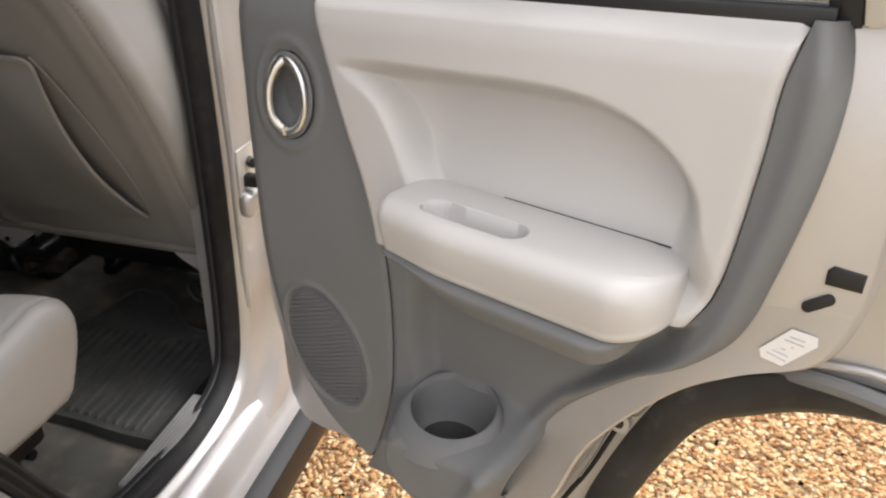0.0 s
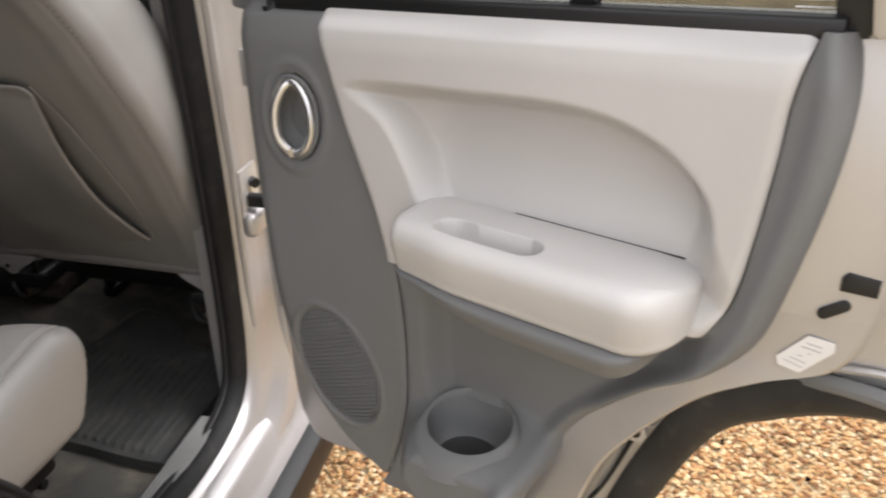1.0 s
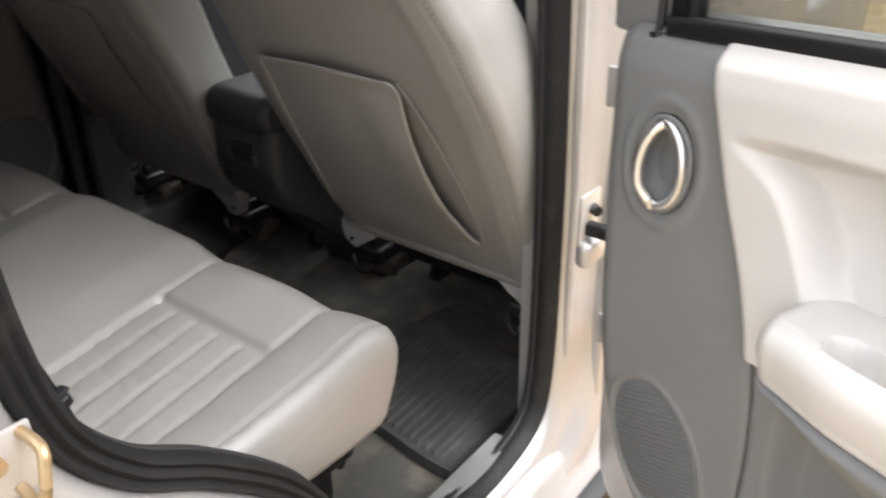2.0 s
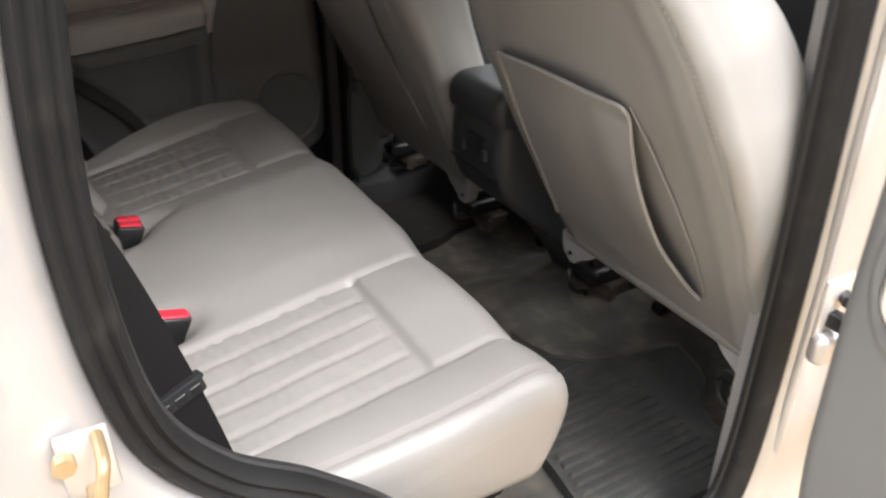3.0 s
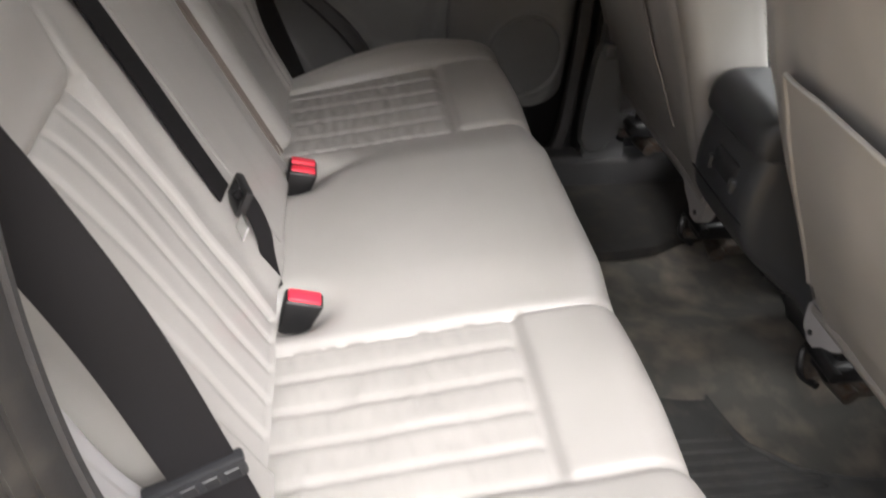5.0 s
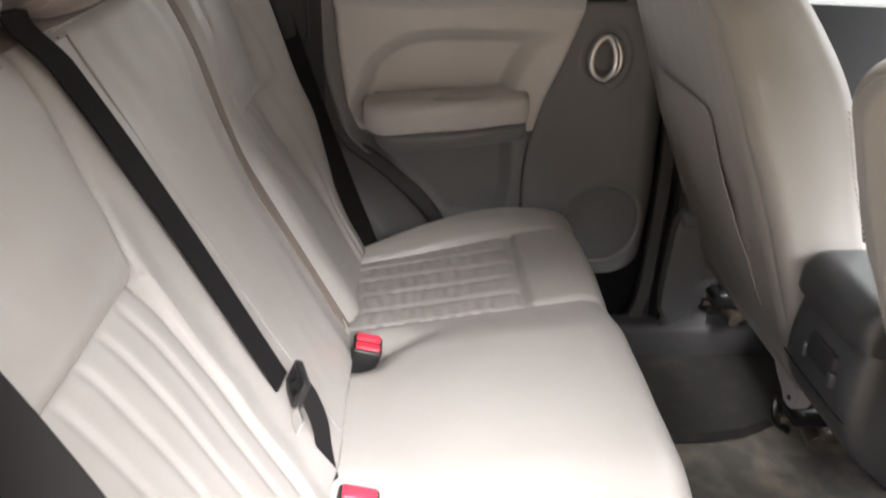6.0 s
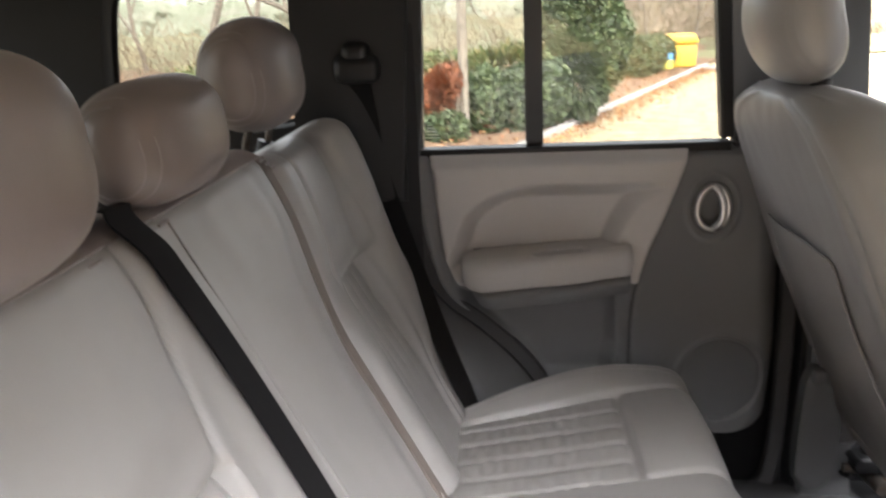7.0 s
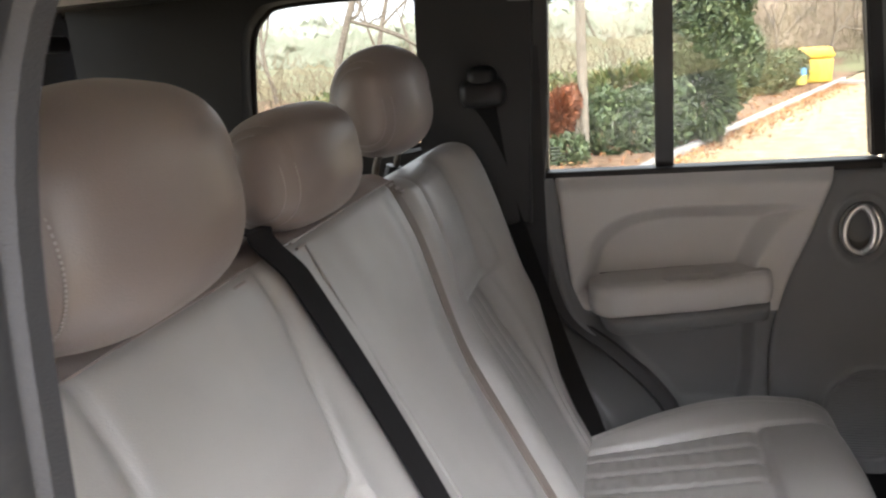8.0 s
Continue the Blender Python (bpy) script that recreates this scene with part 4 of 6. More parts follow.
P = np.array(end_wall(rows[0], -1)[::-1] + rows + end_wall(rows[-1], 1))
P[..., 2] += wobble(P, 14, 0.0022) + wobble(P * np.array([0.35, 1, 1]), 70, 0.0024, 5) * smooth01((PAD - 0.02 - P[..., 1]) / 0.06) * (np.abs(P[..., 0]) > RIB_IN) * (np.abs(P[..., 0]) < RIB_OUT)
cush = part("cushion", grid(P, close_v=True, cap_u=True), LEATHER, bench, "pale grey leather cushion with ribbed insets", 60)
# double stitched seam along each end, over the front roll
for sx in (-1, 1):
    for off in (-0.0055, 0.0055):
        i = 5 + int(np.argmin(np.abs(xs - sx * (0.652 + off))))
        line = spline(P[i, 28:119:3], 170) + np.array([0, 0, 0.0003])
        bm = bmesh.new()
        for j in range(0, 168, 2):
            a, b = Vector(line[j]), Vector(line[j + 1])
            bm.from_mesh(tube([a, a.lerp(b, 0.5), b], 0.0009, 4))
        part("stitches", bm, STITCH, cush)

# backrest: a main part and a narrower part, split left of the middle
FOOT, RISE, OUTW = Vector((0, -0.475, 0.815)), Vector((0, -0.452, 0.892)), Vector((0, 0.892, 0.452))


def on_back(x, s, h):
    return np.stack([x, FOOT.y + RISE.y * s + OUTW.y * h, FOOT.z + RISE.z * s + OUTW.z * h], -1)


def back_relief(x, s):
    ax = np.abs(x)
    inn = np.where(x < 0, 0.345, 0.215)
    out = np.where(x < 0, 0.535 + 0.01 * s, 0.488)
    ribz = np.where(x < 0, smooth01((s - 0.12) / 0.2), 1.0) * smooth01((ax - inn) / 0.008) * smooth01((out - ax) / 0.008) * smooth01((0.420 - s) / 0.008)
    k = (ax - inn) / (out - inn) * 5
    h = ribz * (groove(np.abs(k - np.round(k)) * 0.0506, 0.0036, 0.005) - 0.003 - 0.020 * np.exp(-np.maximum(0.0, 0.420 - s) / 0.055))
    h = h + groove(s - 0.420, 0.007, 0.007) * smooth01((ax - inn) / 0.01) * smooth01((out - ax) / 0.01)
    curve = 0.226 - 0.056 * smooth01((s - 0.40) / 0.22)
    h = h + groove(ax - curve, 0.006, 0.007) * np.where(x < 0, 0.0, 1.0) + groove(ax - inn, 0.004, 0.009) * (x < 0) * smooth01((0.44 - s) / 0.02)
    h = h + groove(ax - (out - 0.02 * smooth01((s - 0.43) / 0.2)), 0.006, 0.008)
    h = h + 0.012 * smooth01((ax - np.where(x < 0, 0.505, 0.470)) / 0.03) + 0.012 * np.sin(np.clip((ax - 0.2) / 0.3, 0, 1) * math.pi) * smooth01((s - 0.44) / 0.06)
    h = h + groove(ax - 0.312, 0.005, 0.006) * (x < 0) * smooth01((s - 0.40) / 0.05)
    h = h + (x < 0) * 0.016 * np.sin(np.clip((ax - 0.25) / 0.10, 0, 1) * math.pi) * smooth01((0.46 - s) / 0.2)
    return h + 0.010 * smooth01((0.19 - ax) / 0.06)


def lean_in(x, s):
    """How far the backrest comes forward: the narrow section's shoulder and its outer bolster."""
    far = smooth01((0.10 - x) / 0.30)
    return far * 0.040 * smooth01((s - 0.33) / 0.30) + (x < 0) * 0.045 * smooth01((abs(x) - 0.49) / 0.09) * smooth01((s - 0.10) / 0.25)


def back_part(name, x0, x1, label):
    top, th, r = (0.700 if x1 > 0 else 0.678), 0.145, 0.05
    ring = [(s, 0.0) for s in np.linspace(0.0, top - r, 110)]
    ring += [(top - r + r * math.sin(a), -r + r * math.cos(a)) for a in np.linspace(0.06, math.pi / 2, 18)]
    ring += [(top - 0.035 + 0.035 * math.cos(a), -th + 0.035 - 0.035 * math.sin(a)) for a in np.linspace(0, math.pi / 2, 8)]
    ring += [(s, -th) for s in np.linspace(top - 0.05, 0.0, 12)]
    ring = np.array(ring)
    tg = np.roll(ring, -1, 0) - np.roll(ring, 1, 0)
    nn = np.stack([-tg[:, 1], tg[:, 0]], 1) / (np.linalg.norm(tg, axis=1)[:, None] + 1e-9)
    if nn[40, 1] < 0:
        nn = -nn
    rr = 0.032
    xs = np.concatenate([x0 + rr * (1 - np.cos(np.linspace(0, math.pi / 2, 12))), np.linspace(x0 + rr, x1 - rr, max(30, int((x1 - x0) * 190)))[1:-1], x1 - rr * (1 - np.cos(np.linspace(math.pi / 2, 0, 12)))])
    rows = []
    for x in xs:
        d = min(x - x0, x1 - x)
        kx = rr - math.sqrt(max(0, rr ** 2 - max(0, rr - d) ** 2))
        q = ring - nn * kx
        rel = back_relief(np.full(len(q), x), q[:, 0]) * np.clip(1 - kx / 0.02, 0, 1) * np.clip(nn[:, 1], 0, 1)
        hw = 0.622 - 0.020 * smooth01((q[:, 0] - 0.35) / 0.34) - 0.05 * smooth01((0.25 - q[:, 0]) / 0.25)
        X = np.where(abs(x) > 0.48, np.sign(x) * (0.48 + (abs(x) - 0.48) * (hw - 0.48) / 0.135), x)
        rows.append(on_back(X, q[:, 0], q[:, 1] + rel + lean_in(x, q[:, 0])))
    P = np.array(rows)
    P[..., 1] += wobble(P, 9, 0.003, 3) + wobble(P * np.array([1, 1, 0.4]), 30, 0.0014, 8)
    return part(name, grid(P, close_v=True, cap_u=True), LEATHER, bench, label, 60)


back_main = back_part("backrest", -0.232, 0.615, "wide leather backrest section with ribbed inset")
back_part("backrest", -0.615, -0.246, "narrow leather backrest section with ribbed inset")
# welt along the split and seams over the top
for x in (0.066,):
    ss = np.linspace(0.02, 0.66, 50)
    part("welt", tube(on_back(np.full(50, x) - (0.0 if x < 0 else 0.0), ss, lean_in(x, ss) + 0.0105), 0.0020, 6), LEATHER_SIDE, back_main)
STRIP = material("brown_welt", (0.15, 0.125, 0.108), 0.5, vary=0.06, grain=650, bump=0.2, cells=True)
ss = np.linspace(0.01, 0.668, 60)
part("split_strip", grid(np.stack([on_back(np.full(60, x), ss, lean_in(x, ss) + h) for x, h in ((-0.260, -0.03), (-0.256, -0.004), (-0.241, 0.001), (-0.226, -0.004), (-0.222, -0.03))], 1)), STRIP, back_main, "brown leather strip along the split")
# brown panel over the top of the wide section, with a seam along its front edge
A, Q = np.meshgrid(np.linspace(0, 1, 90), np.linspace(0, 1, 22), indexing="ij")
Xt = -0.222 + 0.80 * A
turn = 0.38 + 1.19 * np.clip(Q / 0.6, 0, 1)
St = 0.65 + 0.0525 * np.sin(turn)
Ht = -0.05 + (0.0525 + back_relief(Xt, St)) * np.cos(turn) - 0.055 * np.clip((Q - 0.6) / 0.4, 0, 1) + lean_in(Xt, St)
Pt = on_back(Xt, St, Ht)
Pt[..., 1] += wobble(Pt, 9, 0.003, 3) + wobble(Pt * np.array([1, 1, 0.4]), 30, 0.0014, 8)
# part of this brown stands for warm light reflected off the leather
top_panel = part("top_panel", grid(Pt), LEATHER_BROWN, back_main, "brown leather panel over the top, its brown partly a warm reflection", 60)
part("top_seam", tube(Pt[:, 0], 0.0016, 6), LEATHER_BROWN, top_panel)
for k in range(4):
    part("pleat", tube(on_back(np.linspace(-0.238, -0.205, 6) - 0.004 * k, np.full(6, 0.672 - 0.009 * k), lean_in(-0.22, np.full(6, 0.66)) + np.linspace(-0.006, -0.002, 6) + 0.004 * k), 0.0022, 6), LEATHER_BROWN, top_panel)
# brown flap over the top where the middle belt comes out, with stitched folds beside it
A, Q = np.meshgrid(np.linspace(0, 1, 30), np.linspace(0.35, 1.5, 16), indexing="ij")
Xf = 0.098 + 0.125 * A
round_ = 0.35 * (2 * A - 1) ** 4
Rf = 0.0525 + 0.011 * smooth01((0.195 - Xf) / 0.07) * np.cos(Q)
flap = part("belt_flap", grid(on_back(Xf, 0.65 + Rf * np.sin(Q + round_ * (1.5 - Q)), -0.05 + Rf * np.cos(Q + round_ * (1.5 - Q)))), LEATHER_BROWN, back_main, "brown leather flap under the belt", 60)
for xf in (0.064, 0.206):
    for k in range(2):
        sf = 0.658 + 0.010 * k
        part("fold_seam", tube(on_back(np.linspace(xf, xf + 0.026, 6), np.full(6, sf), np.full(6, 0.0125 - 0.010 * (xf > 0.15) - 0.004 * k)), 0.0019, 6), LEATHER_BROWN, back_main)
part("top_bezel", tube(on_back(np.array([0.16, 0.17, 0.19, 0.215, 0.235]), np.full(5, 0.699), np.array([-0.05, -0.03, -0.022, -0.03, -0.05])), 0.006, 8), PLASTIC_DARK, back_main, "belt guide on the backrest top")


def headrest_mesh(w, d, h, seed):
    """A soft pillow: rounded box, fuller in the middle, with a welted seam at each side."""
    n, k = 64, 56
    th = np.linspace(0, 2 * math.pi, k, endpoint=False)
    rows = []
    for v in np.linspace(-1, 1, n):
        e = max(0.0, 1 - abs(v) ** 2.7) ** 0.5
        c = np.sign(np.cos(th)) * np.abs(np.cos(th)) ** 0.86
        s = np.sign(np.sin(th)) * np.abs(np.sin(th)) ** 0.88
        g = 1 - 0.05 * math.exp(-((abs(v) - 0.85) / 0.022) ** 2)
        rows.append(np.stack([np.full(k, v * w / 2), c * d / 2 * e * g + 0.012 * (s > 0) * s, s * h / 2 * (0.30 + 0.70 * e) * g], 1) if abs(v) < 1 else np.stack([np.full(k, v * w / 2), c * d * 0.02, s * h * 0.12], 1))
    P = np.array(rows)
    P += wobble(P, 16, 0.002, seed)[..., None] * np.array([0, 1, 1])
    return grid(P, close_v=True, cap_u=True)


def headrest(parent, x, y, z, w, d, h, lean, seed, label, foot):
    m = Matrix.Translation((x, y, z)) @ Euler((radians(lean), 0, 0)).to_matrix().to_4x4()
    me = headrest_mesh(w, d, h, seed)
    me.transform(m)
    hr = part("headrest", me, LEATHER_BROWN if parent is bench else LEATHER, parent, label, 60)
    for sx in (-1, 1):
        top, base = m @ Vector((sx * 0.065, -0.005, -h / 2 + 0.02)), Vector((x + sx * 0.065, foot[0], foot[1]))
        part("headrest_post", tube([top, top.lerp(base, 0.5), base - Vector((0, 0, 0.02))], 0.006, 10), STEEL, hr)
        part("post_collar", tube([base - Vector((0, 0.003, 0.01)), base + Vector((0, 0.003, 0.009))], 0.015, 16), BLACK, hr)
    if "middle" in label:
        part("gasket", box(x - 0.095, x + 0.095, foot[0] - 0.042, foot[0] + 0.034, foot[1] - 0.012, foot[1] + 0.004, 0.006, 2), BLACK, hr, "black guide plate under the headrest")
    # stitched seams round each end
    for sx in (-1, 1):
        bm = bmesh.new()
        for off in (-0.006, 0.006):
            v = 0.85 + off / (w / 2)
            e = (1 - v ** 2.7) ** 0.5
            loop = []
            for t in np.linspace(0, 2 * math.pi, 120, endpoint=False):
                c, s = np.sign(math.cos(t)) * abs(math.cos(t)) ** 0.86, np.sign(math.sin(t)) * abs(math.sin(t)) ** 0.88
                loop.append(m @ Vector((sx * v * w / 2, c * (d / 2 * e) * 0.998 + 0.012 * max(s, 0) * s, s * (h / 2) * (0.30 + 0.70 * e) * 0.998)))
            for i in range(0, 120):
                a, b = loop[i], loop[(i + 1) % 120]
                if (b - a).length > 0.002:
                    bm.from_mesh(tube([a.lerp(b, 0.15), a.lerp(b, 0.4), a.lerp(b, 0.65)], 0.0011, 4))
        part("stitches", bm, STITCH, hr)
    return hr


headrest(bench, 0.412, -0.765, 1.524, 0.285, 0.165, 0.185, 12, 1, "tall brown-grey leather outer headrest", (-0.808, 1.410))
headrest(bench, 0.0, -0.795, 1.493, 0.25, 0.155, 0.150, 12, 2, "lower brown-grey leather middle headrest", (-0.808, 1.410))
headrest(bench, -0.40, -0.795, 1.540, 0.27, 0.155, 0.185, 12, 3, "raised brown-grey leather outer headrest", (-0.808, 1.410))

# seat frame under the cushion
for x in (-0.45, 0.0, 0.45, 0.60):
    part("under_frame", box(x - 0.03, x + 0.03, -0.45, -0.06, 0.62, 0.70, 0.008), BLACK, bench)
for x in (0.52, -0.52):
    part("seat_foot", join(box(x - 0.02, x + 0.02, -0.10, -0.04, 0.45, 0.66, 0.006), tube([(x - 0.05, -0.05, 0.56), (x + 0.06, -0.05, 0.56)], 0.01)), BLACK, bench)
part("under_panel", box(-0.62, 0.62, -0.30, -0.26, 0.43, 0.70, 0.01), BLACK, bench)


# ================= seat belts =================
def ribbon(pts, across_v, width, thick=0.0016):
    """A flat strap along points; across_v gives the direction of its width."""
    p = np.asarray(pts, float)
    a = np.asarray(across_v, float)
    a = np.broadcast_to(a, p.shape) / np.linalg.norm(np.broadcast_to(a, p.shape), axis=1)[:, None]
    t = np.gradient(p, axis=0)
    t /= np.linalg.norm(t, axis=1)[:, None]
    nn = np.cross(t, a)
    nn /= np.linalg.norm(nn, axis=1)[:, None]
    w = width / 2
    return grid(np.stack([p - a * w - nn * thick, p + a * w - nn * thick, p + a * w + nn * thick, p - a * w + nn * thick], 1), close_v=True, cap_u=True)


def buckle(x, y, z, double, lean, label):
    """A buckle standing in the seat crease, its broad side to the door, with buttons on top."""
    b = thing("seat_belt_buckle", (x, y - 0.02, z - 0.07), label, "belt buckle", "seat belt buckles")
    sn, cs = math.sin(radians(lean)), math.cos(radians(lean))
    m = Matrix.Translation((x, y, z)) @ Matrix(((0, -1, 0), (cs, 0, sn), (-sn, 0, cs))).to_4x4()
    wd, dp, h = (0.0255, 0.0270, 0.0090) if double else (0.0285, 0.0165, 0.0125)
    bm = box(-wd, wd, -dp, dp, -0.105, -0.001, 0.006, 3)
    for v in bm.verts:
        k = smooth01((-0.030 - v.co.z) / 0.07)
        v.co.x = v.co.x * (1 - 0.38 * k) - 0.008 * k
        v.co.y *= 1 - 0.25 * k
    bm.transform(m)
    body = part("body", bm, BLACK, b, "black plastic housing")
    for k in ((-0.0128, 0.0128) if double else (0.0,)):
        bm = box(0.0045 - wd, wd - 0.0045, k - h, k + h, -0.012, 0.0025 + 0.0015 * (k > 0), 0.003, 3)
        bm.transform(m)
        part("release_button", bm, RED, body, "red release button")
    bm = box(-wd * 0.5, wd * 0.5, -dp * 0.35, dp * 0.35, -0.165, -0.09, 0.004, 2)
    bm.transform(m)
    part("stalk", bm, WEBBING, b, "black webbing stalk")
    return b


buckle(-0.152, -0.440, 0.845, True, 12, "twin black seat belt buckle with two red buttons")
buckle(0.190, -0.436, 0.830, False, 14, "black seat belt buckle with a red button")

# middle belt: out of the backrest top, down the front, tongue hanging on it
mid_belt = thing("middle_seat_belt", (0.15, -0.52, 0.85), "black lap and shoulder belt of the middle seat", "seat belt", "rear seat belts")
ss = np.linspace(0.700, 0.17, 40)
path = list(on_back(np.array([0.176, 0.171, 0.160]), np.array([0.63, 0.68, 0.707]), np.array([-0.16, -0.075, -0.03])))
path += list(on_back(0.131 + 0.023 * smooth01((ss - 0.63) / 0.06) + 0.004 * np.sin(ss * 9), ss, 0.015 + 0.004 * np.sin((0.70 - ss) / 0.53 * math.pi)))
part("webbing", ribbon(spline(path, 90), (1, -0.12, 0.05), 0.046), WEBBING, mid_belt)
end = on_back(np.array([0.133, 0.134, 0.138, 0.143, 0.147]), np.array([0.165, 0.13, 0.085, 0.045, -0.02]), np.array([0.034, 0.034, 0.026, 0.010, -0.012]))
part("lap_webbing", ribbon(spline(end, 20), (0.60, -0.75, -0.25), 0.024), WEBBING, mid_belt)
tm = Matrix.Translation(on_back(np.array(0.134), np.array(0.158), np.array(0.032))) @ Euler((radians(-27), 0, radians(18))).to_matrix().to_4x4()
bm = join(box(-0.028, 0.028, -0.006, 0.006, 0.010, 0.020, 0.004, 3), box(-0.030, 0.030, -0.007, 0.007, -0.022, -0.006, 0.005, 3), box(0.020, 0.031, -0.006, 0.006, -0.020, 0.019, 0.004), box(-0.031, -0.020, -0.006, 0.006, -0.020, 0.019, 0.004))
bm.transform(tm)
tg = part("tongue", bm, BLACK, mid_belt)
bm = box(0.030, 0.066, -0.0015, 0.0015, -0.034, -0.012, 0.001, 1)
bm.transform(tm)
part("tongue_plate", bm, CHROME, tg, "bright steel tongue plate")

for sx in (1, -1):
    belt = thing("outer_seat_belt", (sx * 0.66, -0.55, 0.85), "black shoulder belt hanging beside the backrest", "seat belt", "rear seat belts")
    if sx < 0:
        pts = [(-0.668, -0.668, 1.53), (-0.674, -0.660, 1.45), (-0.680, -0.640, 1.32), (-0.672, -0.590, 1.15), (-0.648, -0.530, 0.98), (-0.622, -0.482, 0.86), (-0.612, -0.455, 0.79), (-0.608, -0.44, 0.75)]
        part("webbing", ribbon(spline(pts, 50), np.linspace((0.12, 1.0, 0.25), (0.55, 0.80, 0.2), 50), 0.050), WEBBING, belt)
    else:
        pts = [(0.672, -0.690, 1.53), (0.652, -0.612, 1.36), (0.643, -0.552, 1.20), (0.636, -0.511, 1.04), (0.624, -0.482, 0.90), (0.615, -0.470, 0.82)]
        part("webbing", ribbon(spline(pts, 50), (0.30, -0.95, -0.10), 0.056), WEBBING, belt)
        cm = Matrix.Translation((0.640, -0.512, 1.013)) @ Matrix((Vector((0.26, -0.94, -0.22)).normalized(), Vector((0.95, 0.28, 0.12)).normalized(), Vector((0.03, -0.24, 0.97)).normalized())).transposed().to_4x4()
        bm = join(box(-0.041, 0.041, -0.006, 0.006, -0.012, 0.012, 0.005, 3), box(-0.043, 0.043, -0.0075, 0.0075, 0.007, 0.014, 0.003, 2))
        bm.transform(cm)
        tongue = part("tongue", bm, PLASTIC_DEEP, belt, "dark slotted belt tongue")
        for x in (-0.030, -0.011, 0.008, 0.027):
            bm = box(x - 0.006, x + 0.008, -0.0068, 0.0068, -0.008, 0.004, 0.001, 1)
            bm.transform(cm)
            part("slot", bm, BLACK, tongue)
    guide = join(box(*sorted((sx * 0.645, sx * 0.684)), -0.700, -0.628, 1.505, 1.56, 0.016, 4)) if sx > 0 else join(box(*sorted((sx * 0.636, sx * 0.684)), -0.712, -0.618, 1.500, 1.556, 0.020, 4), box(*sorted((sx * 0.640, sx * 0.684)), -0.695, -0.635, 1.535, 1.582, 0.020, 4))
    part("belt_guide", guide, BLACK, belt, "black swivelling belt guide on the pillar")


# ================= front seats =================
def front_seat(cx, label, slack, foot_y, tilt):
    seat = thing("front_seat", (cx, 0.45, 0.45), label, "car seat", "front seats")
    near = cx > 0
    F0 = Vector((cx, foot_y, 0.815))
    UP, OUT = Vector((0, -math.sin(tilt), math.cos(tilt))), Vector((0, -math.cos(tilt), -math.sin(tilt)))

    def at(x, s, h):
        return np.stack([cx + x, F0.y + UP.y * s + OUT.y * h, F0.z + UP.z * s + OUT.z * h], -1)

    def half(s):
        return (0.94 if near else 1.0) * np.interp(s, [-0.08, 0.06, 0.25, 0.42, 0.54, 0.63, 0.69, 0.72], [0.295, 0.312, 0.322, 0.318, 0.302, 0.272, 0.238, 0.19])

    def swell(s):
        return 0.012 * np.exp(-((s - 0.33) / 0.30) ** 2)

    # shell: a flat back panel, rounded shoulders and deep side bolsters
    LOW, TOP = -0.070, 0.72
    seam_in = 0.020 if near else 0.030
    rows = []
    for s in np.concatenate([np.linspace(LOW, 0.62, 100), np.linspace(0.62, TOP, 30)[1:]]):
        e = math.sqrt(max(0.0, 1 - max(0, (s - 0.64) / 0.0805) ** 2)) * math.sqrt(max(0.05, 1 - max(0, (LOW + 0.02 - s) / 0.021) ** 2))
        hw = half(s) * (0.55 + 0.45 * e)
        hb = 0.030 * (0.25 + 0.75 * e)
        hf = (0.105 + 0.02 * smooth01((s - 0.2) / 0.3) - 0.035 * smooth01((s - 0.45) / 0.25)) * (0.25 + 0.75 * e)
        r = min(0.030, 0.45 * (hb + hf))
        ring = [(x, hb) for x in np.linspace(-hw + r, hw - r, 110)]
        ring += [(hw - r + r * math.sin(q), hb - r + r * math.cos(q)) for q in np.linspace(0.1, math.pi / 2, 10)]
        ring += [(hw + 0.005 * math.sin(f * math.pi), hb - r - (hb + hf - 2 * r) * f) for f in np.linspace(0.1, 0.9, 8)]
        ring += [(hw - r + r * math.cos(q), -hf + r - r * math.sin(q)) for q in np.linspace(0, math.pi / 2, 8)]
        ring += [(x, -hf) for x in np.linspace(hw - r, -hw + r, 16)[1:-1]]
        ring += [(-hw + r - r * math.sin(q), -hf + r - r * math.cos(q)) for q in np.linspace(0, math.pi / 2, 8)]
        ring += [(-hw - 0.010 * math.sin(f * math.pi), -hf + r + (hb + hf - 2 * r) * f) for f in np.linspace(0.1, 0.9, 8)]
        ring += [(-hw + r - r * math.cos(q), hb - r + r * math.sin(q)) for q in np.linspace(0, math.pi / 2 - 0.1, 10)]
        ring = np.array(ring)
        X, H = ring[:, 0], ring[:, 1].copy()
        face = (H > 0)
        H = H + face * (swell(s) * (1 - (X / hw) ** 4) + groove(np.abs(X) - (hw - seam_in - 0.006), 0.0035, 0.004) + 0.004 * np.exp(-((np.abs(X) - (hw - 0.060)) / 0.018) ** 2))
        rows.append(at(X, np.full(len(X), s), H))
    P = np.array(rows)
    P += (wobble(P, 7, 0.004, cx * 5) + wobble(P * np.array([1, 1, 0.5]), 26, 0.0012, cx * 3))[..., None] * np.array([0, 1, 0])
    back = part("backrest", grid(P, close_v=True, cap_u=True), LEATHER_SIDE, seat, "pale grey vinyl seat back", 60)

    # map pocket: a slack sheet standing off the back along one edge, with a gusset behind
    A, B = np.meshgrid(np.linspace(0, 1, 60), np.linspace(0, 1, 60), indexing="ij")
    lx, rx = -0.235 + 0.045 * B, 0.172 - 0.040 * B - 0.012 * np.sin(B * math.pi)
    X = lx + (rx - lx) * A
